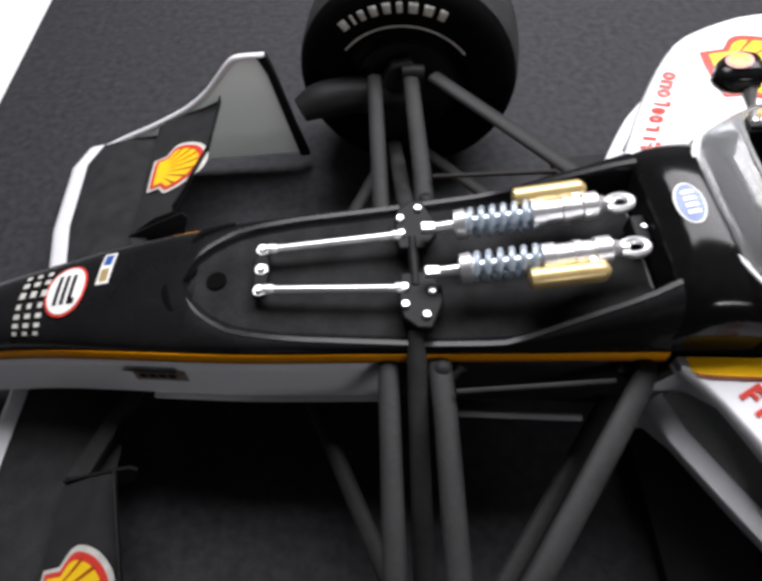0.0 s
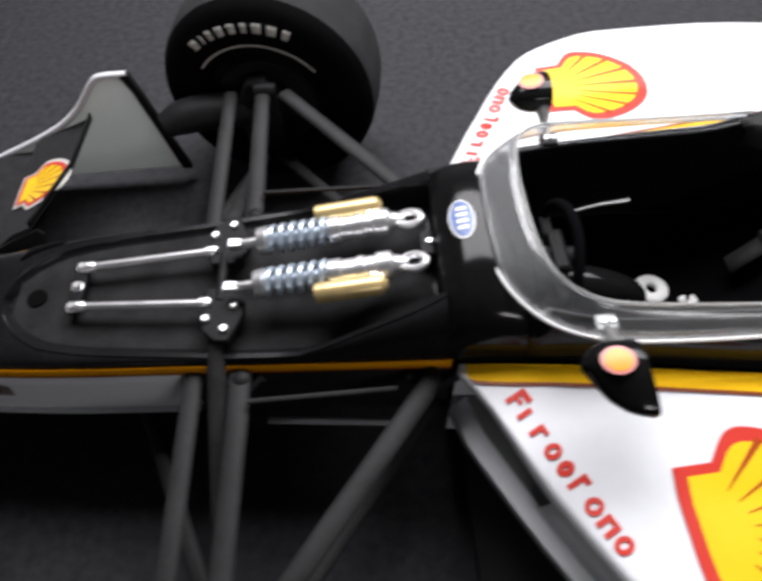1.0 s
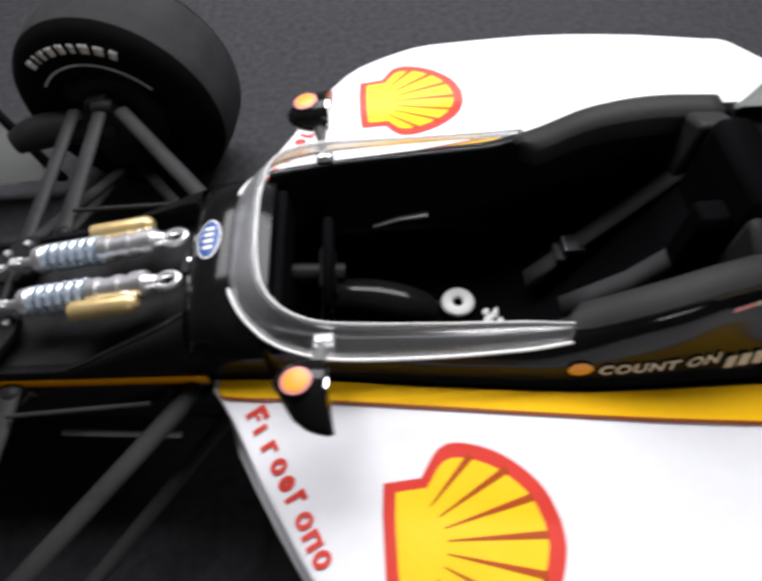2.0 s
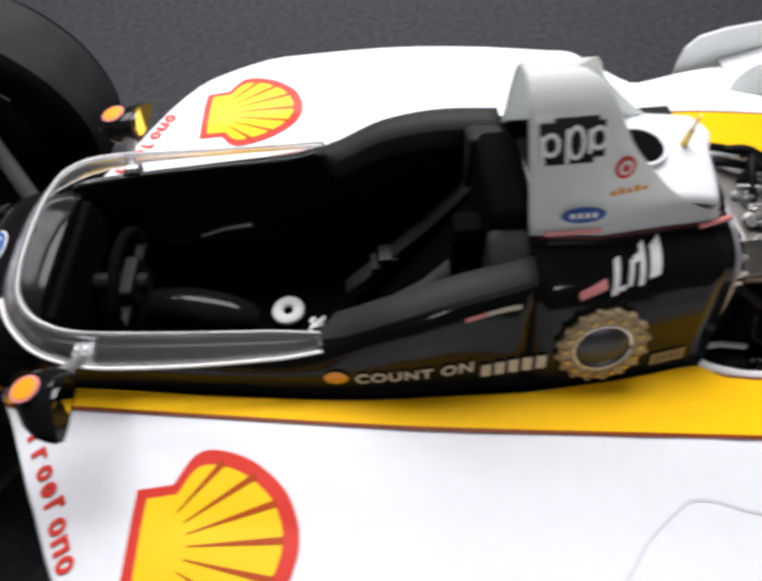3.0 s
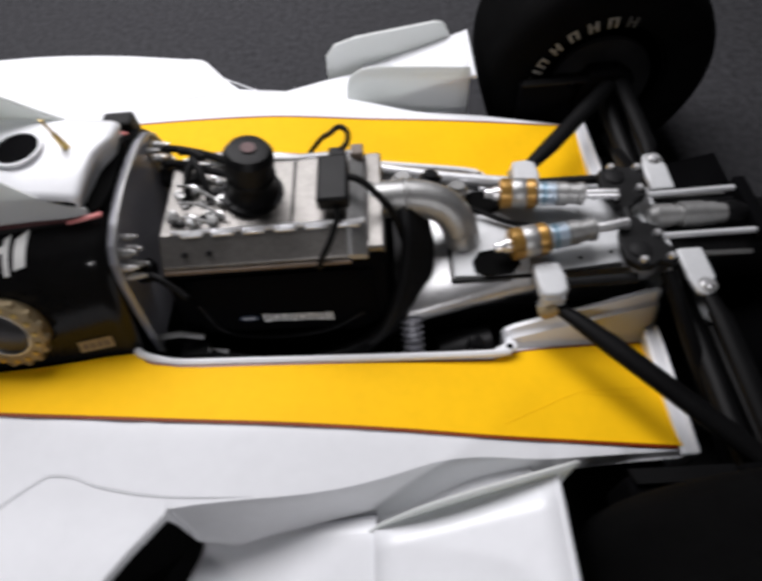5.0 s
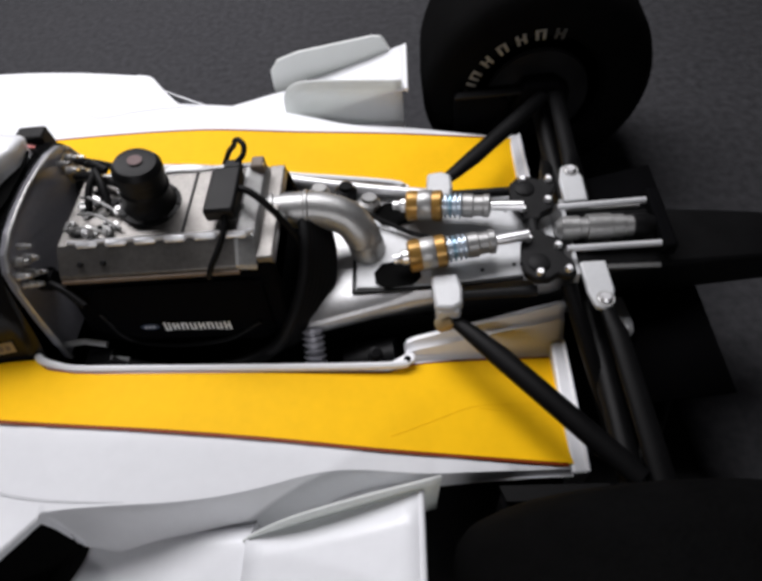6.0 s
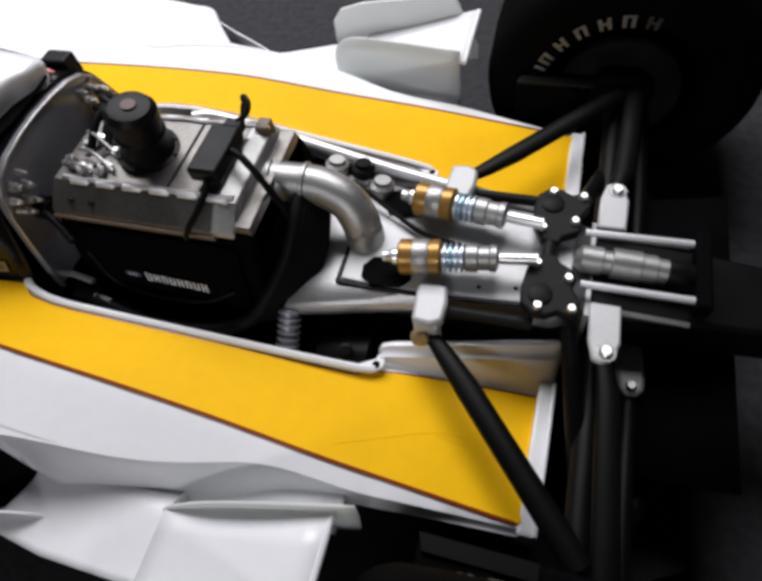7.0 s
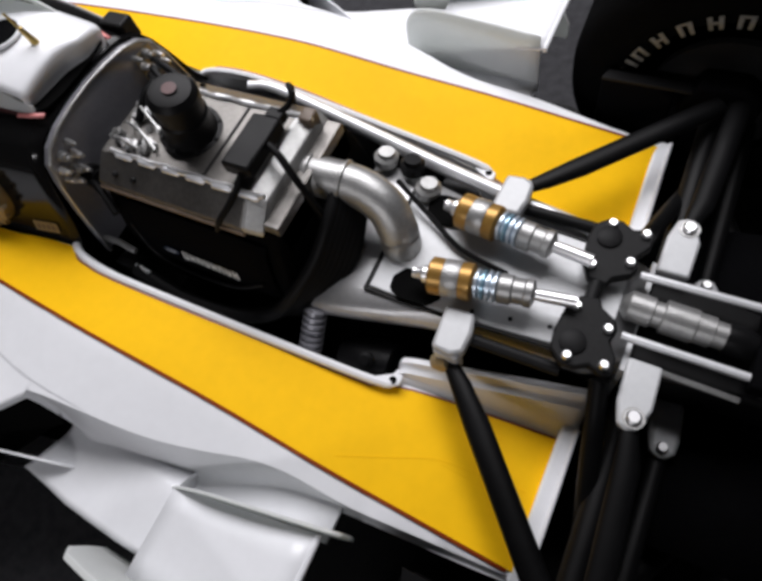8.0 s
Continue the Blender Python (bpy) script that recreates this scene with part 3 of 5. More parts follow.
        trough.append([(x, s * y, z) for y, z in ((yi - .006, zt - .06), (yi - .004, zt - .006), (yi, zt), (yi + .009, zt), (yi + .012, zt - .004), (yi + .016, zt - .008 - .016 * t), (yi + .020, zt - .010 - .020 * t), (yi + .028, zt - .011 - .022 * t), (yi + .033, zt - .020 - .026 * t), ((yi + .033 + yo) / 2, (zt - .020 - .026 * t + zo) / 2 - .003), (yo, zo), (YIN(x) + .006, pod_z(x, YIN(x)) + .001))])
    part("bay_trough", grid(trough), WHITE, pod, "white folded panel beside the gearbox", solid=.004)
    part("bay_edge", tube(smooth_path([(1.858, s * .270, .466), (1.872, s * .281, .467), (1.90, s * .291, .465), (1.95, s * .300, .459), (2.05, s * .301, .451), (2.36, s * .289, .402), (2.61, s * .276, .362), (2.635, s * .262, .353), (2.645, s * .24, .352)], 5), .0085, 8), WHITE, pod, "white rolled edge of the engine bay")
    part("hinge_tab", slab([(2.596, s * .270), (2.640, s * .246), (2.656, s * .246), (2.656, s * .266), (2.642, s * .275), (2.610, s * .284)], "z", .352, .3605), WHITE, pod, "white tab with a small hole", bevel=.003)
    part("tab_hole", lathe([(0, .008), (.0015, .008)], (2.640, s * .262, .3605), (0, 0, 1), 14), WELL, pod)
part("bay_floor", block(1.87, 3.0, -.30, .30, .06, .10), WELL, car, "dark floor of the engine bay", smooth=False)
part("undertray", slab([(.5, -.7), (2.7, -.78), (3.3, -.45), (3.3, .45), (2.7, .78), (.5, .7)], "z", .03, .06), SATIN, car, "black undertray", smooth=False)

# ---- wheels ----
def wheel(cx, cy, r, w, rim, front):
    # front wheels are turned a little about their upright axis further down
    s = 1 if cy > 0 else -1
    hub = empty("front_wheel" if front else "rear_wheel", car, "bare inner side of a slick race wheel")
    h = w / 2
    prof = [(-h + .03, rim - .01), (-h + .012, rim), (-h + .004, rim + .02), (-h - .002, rim + .05), (-h + .002, r - .055), (-h + .014, r - .028), (-h + .035, r - .009), (-h + .07, r - .001), (0, r + .003),
            (h - .07, r - .001), (h - .035, r - .009), (h - .014, r - .028), (h - .002, r - .055), (h + .002, rim + .05), (h - .004, rim + .02), (h - .012, rim), (h - .03, rim - .01)]
    # rear treads go without this grey; their black stands for shade there
    if front:
        part("tread", lathe([(-h + .046, r - .0045), (-h + .07, r + .0008), (0, r + .0048), (h - .07, r + .0008), (h - .046, r - .0045)], (cx, cy, r), (0, 1, 0), 72), TREAD, hub, "dull grey scrubbed tread")
    part("tyre", lathe([(a * s, b) for a, b in prof], (cx, cy, r), (0, 1, 0), 72), TYRE, hub, "black slick tyre")
    rp = [(-h + .03, rim - .012), (-h + .03, rim - .02), (0, rim - .03), (h * .4, rim - .035), (h * .45, .05), (h * .7, .03)]
    part("rim", lathe([(a * s, b) for a, b in rp], (cx, cy, r), (0, 1, 0), 48), SATIN, hub, "dark wheel rim")
    part("brake_drum", lathe([(a * s, b) for a, b in [(-h + .02, .11), (-h + .015, .15), (-h + .05, .155), (h * .3, .15)]], (cx, cy, r), (0, 1, 0), 36), SATIN, hub)
    return hub


def ring_letters(hub, cx, cy, cz, face, r0, r1, start, widths, gap, material):
    """Worn block marks set round a sidewall, one object each."""
    a = start
    for wd in widths:
        rows = []
        for i in range(5):
            t = radians(a + wd * i / 4)
            rows.append([(cx + rr * math.sin(t), face, cz + rr * math.cos(t)) for rr in (r0, (r0 + r1) / 2, r1)])
        part("sidewall_mark", grid(rows), material, hub, solid=.001)
        a += wd + gap


STEER = radians(-9)
for s in SIDES:
    hub = wheel(0.0, 0.0001 * s, .329, .300, .19, True)
    fy = s * (-.150 - .0035)
    ring_letters(hub, 0, fy, .322, fy, .256, .284, -40, [4.5, 1.6, 3.2, 4.2, 4.2, 3.2, 5, 5.2, 4.2], 3.6, TYRE_W)
    arc = [[(rr * math.sin(radians(t)), fy, .322 + rr * math.cos(radians(t))) for rr in (.216, .221)] for t in range(-50, 54, 4)]
    part("sidewall_line", grid(arc), TYRE_W, hub, "thin white ring line on the sidewall", solid=.001)
    hub.matrix_basis = Matrix.Translation((.034, s * .888, 0)) @ Matrix.Rotation(STEER, 4, "Z")
    hub = wheel(3.05, s * .800, .342, .40, .20, False)
    fy = s * (.800 - .20 - .0035)
    for k, angle in enumerate((-78, -69, -61, -47, -32.5, -18, -4, 10)):
        worn = TYRE_DIM if k in (0, 7) else TYRE_G
        wide = 2.4 if k == 1 else 7.6
        ring_letters(hub, 3.05, fy, .342, fy, .198, .228, angle - wide / 2, [2.4] if k == 1 else [2.4, 2.4], wide - 4.8, worn)
        if k != 1:
            ring_letters(hub, 3.05, fy, .342, fy, .210 if k % 2 else .222, .216 if k % 2 else .228, angle - 1.5, [3.0], 0, worn)


# ---- painted marks ----
SHELL = [(-.014, 0), (-.014, .045), (-.010, .095), (.054, .099), (.088, .144), (.129, .151), (.193, .128), (.248, .080), (.271, .030), (.275, 0)]


def shell_outline(scale_u=1.0, scale_v=1.0, grow=1.0):
    c = .11
    half = smooth_path([(u, v, 0) for u, v in SHELL[3:]], 4)
    half = [Vector((u, v, 0)) for u, v in SHELL[:3]] + half
    full = half + [Vector((p.x, -p.y, 0)) for p in half[-2:0:-1]]
    return [((c + (p.x - c) * grow) * scale_u, p.y * grow * scale_v) for p in full], c * scale_u


def shell_mark(parent, place, size=1.0, rays=True, rim=RED, core=DECAL_Y):
    """A scallop mark: place maps local (u, v) and a lift to the surface."""
    for name, grow, lift, material in (("mark_border", 1.0, .0030, rim), ("mark_fan", .835, .0040, core)):
        line, c = shell_outline(size, size, grow)
        rows = [[place(c + (u - c) * k / 6, v * k / 6, lift) for u, v in line] for k in range(1, 7)]
        bm = grid(rows, closed=True)
        bm.faces.new([bm.verts[i] for i in range(0)] or bmesh_ring(bm, len(line)))
        part(name, bm, material, parent)
    if rays:
        hub = .012 * size
        for a in (-45, -29, -14.5, 0, 14.5, 29, 45):
            t = radians(a)
            d, n = (math.cos(t), math.sin(t)), (-math.sin(t), math.cos(t))
            reach = size * (.236 - .054 * (a / 45) ** 2)
            rows = []
            for k in range(6):
                r = .076 * size + (reach - .076 * size) * k / 5
                w = .0008 + .0052 * size * k / 5
                rows.append([place(hub + r * d[0] + e * w * n[0], r * d[1] + e * w * n[1], .0050) for e in (-1, 1)])
            part("mark_ray", grid(rows), BROWNRED, parent)


def bmesh_ring(bm, n):
    bm.verts.ensure_lookup_table()
    return [bm.verts[i] for i in range(n)]


def disc_mark(name, parent, place, ru, rv, material, lift=.003, n=24):
    rows = [[place(ru * k / 3 * math.cos(2 * math.pi * i / n), rv * k / 3 * math.sin(2 * math.pi * i / n), lift) for i in range(n)] for k in (.3, 1, 2, 3)]
    bm = grid(rows, closed=True)
    bm.faces.new(bmesh_ring(bm, n))
    return part(name, bm, material, parent)


def ring_mark(name, parent, place, cu, cv, ru, rv, width, material, lift=.003, n=20):
    rows = [[place(cu + (ru - e) * math.cos(2 * math.pi * i / n), cv + (rv - e) * math.sin(2 * math.pi * i / n), lift) for i in range(n)] for e in (0, width)]
    return part(name, grid(rows, closed=True), material, parent)


def bar_mark(name, parent, place, u0, u1, v0, v1, material, lift=.003, slant=0.0):
    rows = [[place(u0 + (u1 - u0) * i / 3 + slant * j / 5, v0 + (v1 - v0) * j / 5, lift) for j in range(6)] for i in range(4)]
    return part(name, grid(rows), material, parent)


for s in SIDES:
    def on_pod(u, v, lift, s=s):
        x, y = (.806 if s < 0 else .796) + u, (.548 if s < 0 else .549) + v
        return (x, s * y, pod_z(x, y) + lift)
    shell_mark(pods[s], on_pod, 1.03 if s < 0 else .97)
    # red block marks along the pod's leading edge
    a, b = Vector((.5575, .2925)), Vector((.701, .576))
    d = (b - a).normalized()
    n = Vector((d.y, -d.x))
    step = (b - a).length / 9
    for k, (w, h, round_mark) in enumerate(((.027, .044, 0), (.011, .031, 0), (.020, .032, 0), (.027, .033, 1), (.025, .033, 1), (.018, .042, 0), (.029, .034, 1), (.028, .033, 2), (.028, .034, 1))):
        def edge_place(u, v, lift, s=s, k=k):
            p = a + d * (step * k + u) + n * (v - .024)
            return (p.x, s * p.y, pod_z(p.x, p.y) + lift)
        if round_mark == 1:
            ring_mark("letter_mark", pods[s], edge_place, .003 + w / 2, h / 2, w / 2, h / 2, .0088 if k != 4 else .0105, RED)
            continue
        bar_mark("letter_mark", pods[s], edge_place, .003, .0125, 0, h * .95, RED)
        if w > .016:
            bar_mark("letter_mark", pods[s], edge_place, .0125, .004 + w, h * .68, h * .95, RED)
        if w > .022:
            bar_mark("letter_mark", pods[s], edge_place, .0125 if round_mark == 0 else w - .005, .004 + w * (.8 if round_mark == 0 else 1), h * .38 if round_mark == 0 else 0, h * .55 if round_mark == 0 else h * .68, RED)


def on_nose(cx, cv):
    def place(u, v, lift):
        x = cx + u
        vv = cv + v / (WS(x) * 1.15)
        return nose_point(x, vv, lift)
    return place


def on_hoop(u, v, lift):
    x = .484 + u
    return (x, v, .6368 + .33 * u * (1 if u < 0 else .25) - 1.2 * v * v + lift)


disc_mark("oval_badge", nose, on_hoop, .0245, .047, VINYL_W, .003)
disc_mark("oval_badge_field", nose, on_hoop, .0215, .043, BLUE, .0042)
for k in range(4):
    bar_mark("oval_stroke", nose, on_hoop, -.010, .010, -.027 + .015 * k, -.019 + .015 * k, VINYL_W, .0054)
disc_mark("round_badge", nose, on_nose(-.752, .02), .046, .046, RED, .003)
disc_mark("badge_field", nose, on_nose(-.752, .02), .041, .041, VINYL_W, .004)
for u in (-.022, -.006, .010):
    bar_mark("badge_stroke", nose, on_nose(-.752, .02), u, u + .009, -.024, .024, VINYL_K, .005)
bar_mark("badge_stroke", nose, on_nose(-.752, .02), .010, .026, -.024, -.014, VINYL_K, .005)
bar_mark("small_patch", nose, on_nose(-.672, .26), -.014, .014, -.034, .034, VINYL_W, .003)
bar_mark("small_patch", nose, on_nose(-.672, .26), -.009, .009, -.030, -.006, GOLD, .004)
bar_mark("small_patch", nose, on_nose(-.672, .26), -.009, .009, .002, .028, BLUE, .004)
for k in range(3):
    for j in range(7):
        bar_mark("name_bar", nose, on_nose(-.862 + .026 * k, -.58 + .15 * j), 0, .014 if j % 3 else .011, -.0045, .0045, TYRE_W, .003)
for s in SIDES:
    def flank(u, v, lift, s=s):
        x = -.575 + u
        return (x, s * (WS(x) + .010 + .12 * max(0, -v) + lift), ZS(x) - .078 + v)
    bar_mark("flank_patch", nose, flank, -.06, .06, .010, .022, VINYL_K, .004)
    bar_mark("flank_patch", nose, flank, -.045, .075, -.034, .008, WEBTAN, .003)
    for k in range(4):
        bar_mark("flank_mark", nose, flank, -.03 + .022 * k, -.014 + .022 * k, -.012, .002, VINYL_K, .006)

# ---- damper bay ----
part("bay_hole", lathe([(0, .021), (.0025, .021)], (-.425, 0, ZF(-.425) + .004), (0, 0, 1), 20), WELL, nose)
part("bay_fastener", lathe([(0, .012), (.003, .012), (.004, .007)], (-.30, .09, ZF(-.3)), (0, 0, 1), 16), SATIN, nose)
part("lip_dimple", tube(smooth_path([(-.49, .105, .466), (-.46, .128, .466), (-.40, .150, .464)], 4), [.004, .006, .008, .009, .009, .008, .007, .006, .003], 8), BLACK, nose)
# black tube stands for the shadow in a slot sunk into the lip
part("lip_dimple", tube(smooth_path([(-.530, .004, .4655), (-.527, -.030, .4655), (-.512, -.062, .464), (-.49, -.085, .462)], 4), [.003, .005, .007, .008, .009, .009, .009, .008, .008, .007, .006, .005, .003], 8, flat=.6), WELL, nose)

blade = part("roll_bar_blade", slab([(-.338, -.058), (-.314, -.058), (-.310, .0), (-.314, .068), (-.338, .068), (-.342, 0)], "z", .474, .488), SATIN, car, "black anti-roll blade across the damper bay", bevel=.003)
for y in (-.046, .005, .055):
    bolt("blade_bolt", (-.325, y, .488), (0, 0, 1), .0095, .010, blade)
    part("bolt_washer", lathe([(0, .013), (.003, .013)], (-.325, y, .486), (0, 0, 1), 14), STEEL, blade)
part("cross_shaft", tube([(-.012, -.06, .495), (-.012, .06, .495)], .011, 12), SATIN, car, "black shaft linking the rockers")
for s in SIDES:
    rod = part("link_rod", tube([(-.302, s * .050, .494), (-.04, s * .066, .500)], .0088, 14), STEEL, car, "polished steel link rod")
    part("rod_end", lathe([(0, .012), (.014, .012), (.02, .009)], (-.312, s * .050, .494), (1, 0, 0), 12), STEEL, rod)
    part("rod_end", lathe([(0, .012), (.014, .012), (.02, .009)], (-.052, s * .065, .500), (1, 0, 0), 12), STEEL, rod)
    shape = [(-.040, .030), (-.046, .066), (-.046, .100), (-.040, .132), (-.014, .156), (.014, .158), (.026, .130), (.040, .100), (.040, .066), (.014, .028)]
    rocker = part("front_rocker", slab([(x, s * y) for x, y in shape], "z", .480, .502), SATIN, car, "black bell-crank rocker with bright bolts", bevel=.004)
    for bx, by in ((.005, .131), (-.034, .106), (-.033, .066), (.020, .078)):
        bolt("rocker_bolt", (bx, s * by, .502), (0, 0, 1), .0088, .009, rocker)
    part("pushrod", tube([(-.016, s * .150, .480), (-.018, s * .20, .45), (-.028, s * .66, .20)], [.015, .019, .021], 14, flat=.6), ARM, car, "black streamlined pushrod")


def front_damper(s):
    y = s * .054
    p0, p1 = Vector((.020, y, .532)), Vector((.395, y, .583))
    ax = (p1 - p0).normalized()
    body = part("front_damper", lathe([(.203, .022), (.207, .0285), (.230, .0285), (.232, .0245), (.262, .0245), (.264, .0275), (.277, .0275), (.279, .0245), (.298, .0245), (.302, .029), (.328, .029), (.334, .021), (.348, .016)], p0, ax, 20), STEEL, car, "polished damper with a plated coil spring")
    part("piston_rod", lathe([(-.005, .010), (.055, .0115), (.058, .0085), (.2, .0085)], p0, ax, 12), STEEL, body)
    part("rod_fork", slab([(.006, y - .011), (.034, y - .010), (.034, y + .010), (.006, y + .011)], "z", .524, .543), STEEL, body, smooth=False, bevel=.003)
    part("spring_seat", lathe([(.052, .016), (.055, .029), (.074, .031), (.080, .024)], p0, ax, 20), STEEL, body, "bright spring seat")
    side = ax.cross(Vector((0, 0, 1))).normalized()
    up = side.cross(ax)
    turns, pts = 6, []
    for i in range(turns * 12 + 1):
        t = 2 * math.pi * i / 12
        pts.append(p0 + ax * (.080 + .130 * i / (turns * 12)) + side * (.0262 * math.cos(t)) + up * (.0262 * math.sin(t)))
    part("coil_spring", tube(pts, .0062, 8), ZINC, body, "blue-grey plated coil spring")
    part("inner_tube", lathe([(.08, .0145), (.21, .0145)], p0, ax, 14), ZINC, body)
    q = p0 + side * (-s * -.0) + Vector((0, s * .044, .004))
    part("reservoir", lathe([(.174, .010), (.179, .0205), (.304, .0205), (.311, .017), (.318, .008)], q, ax, 18), GOLD, body, "gold anodised reservoir")
    part("reservoir_bridge", slab([(.30, y), (.33, y), (.33, y + s * .05), (.305, y + s * .05)], "z", .566, .586), STEEL, body, smooth=False, bevel=.004)
    ring = [p1 + ax * (.023 * math.cos(2 * math.pi * k / 20) - .006) + side * (.0165 * math.sin(2 * math.pi * k / 20)) for k in range(20)]
    part("mount_eye", tube(ring, .0078, 8, close=True), STEEL, body, "bright mounting eye")
    part("mount_stem", lathe([(.34, .011), (.362, .011)], p0, ax, 12), STEEL, body)


for s in SIDES:
    front_damper(s)
part("bay_bracket", block(.405, .432, -.03, .03, .53, .572), SATIN, nose, smooth=False, bevel=.003)
bolt("bracket_bolt", (.424, -.0, .572), (0, 0, 1), .006, .005, nose)

# ---- front suspension ----
for s in SIDES:
    wish = part("upper_wishbone", tube([(.026, s * .20, .436), (.028, s * .30, .437), (.022, s * .68, .440)], [.023, .022, .021], 16, flat=.45), ARM, car, "black aerofoil-section upper wishbone")
    part("rear_leg", tube([(.412, s * .236, .440), (.390, s * .27, .440), (.084, s * .655, .441)], [.017, .022, .021], 16, flat=.45), ARM, wish)
    part("outer_joint", lathe([(-.03, .022), (0, .026), (.03, .022)], (.03, s * .672, .44), (1, 0, 0), 14), SATIN, wish)
    part("inner_bracket", lathe([(-.016, .016), (.010, .016), (.014, .009)], (.030, s * .213, .436), (0, 0, 1), 16), SATIN, wish, "dull black inner mount")
    part("inner_bracket", lathe([(-.016, .017), (.010, .017), (.014, .009)], (.412, s * .232, .436), (0, 0, 1), 16), SATIN, wish, "dull black inner mount")
    part("mount_shroud", tube([(.36, s * .222, .430), (.39, s * .236, .415), (.43, s * .240, .412), (.462, s * .230, .428)], .012, 10), SATIN, wish)
    part("mount_shroud", tube([(-.012, s * .205, .43), (.01, s * .226, .415), (.05, s * .226, .415), (.072, s * .21, .43)], .010, 10), SATIN, wish)
    part("track_rod", tube([(-.074, s * .185, .420), (-.078, s * .70, .415)], .020, 16, flat=.5), ARM, car, "black faired track rod")
    low = part("lower_wishbone", tube([(-.255, s * .17, .205), (-.03, s * .70, .165)], .019, 14, flat=.5), ARM, car, "black lower wishbone")
    part("rear_leg", tube([(.43, s * .19, .20), (.02, s * .71, .165)], .019, 14, flat=.5), ARM, low)
    part("brake_line", tube([(.05, s * .268, .456), (.34, s * .262, .458)], .0055, 8), ARM, car, "thin black line along the chassis")
    part("skid_rail", tube([(.05, s * .238, .262), (.33, s * .262, .262)], .008, 8), GREYLIP, car, "grey rail under the chassis flank")
    part("front_upright", slab([(-.06, .20), (.05, .18), (.06, .40), (.03, .46), (-.03, .45), (-.08, .36)], "y", s * .69, s * .735), SATIN, car, "black front upright", bevel=.008)
    part("brake_duct", tube(smooth_path([(-.30, s * .675, .335), (-.24, s * .70, .345), (-.14, s * .715, .35), (.02, s * .72, .34)], 4), [.040, .045, .050, .055, .058, .06, .06, .06, .06, .06, .058, .055, .05], 16, flat=.8), SATIN, car, "black brake cooling duct")

# ---- front wing ----
wing = empty("front_wing", car, "black front wing with white edges and end plates")


def aero(rows_xz, ys, bm=None):
    """A wing skin: rows_xz(y) gives a closed outline in x and z at span y."""
    return grid([[(x, y, z) for x, z in rows_xz(y)] for y in ys], closed=True, caps=True, bm=bm)


LE = curve_of([(0, -1.05), (.07, -1.045), (.29, -1.055), (.44, -1.085), (.70, -1.095), (.79, -1.06)])
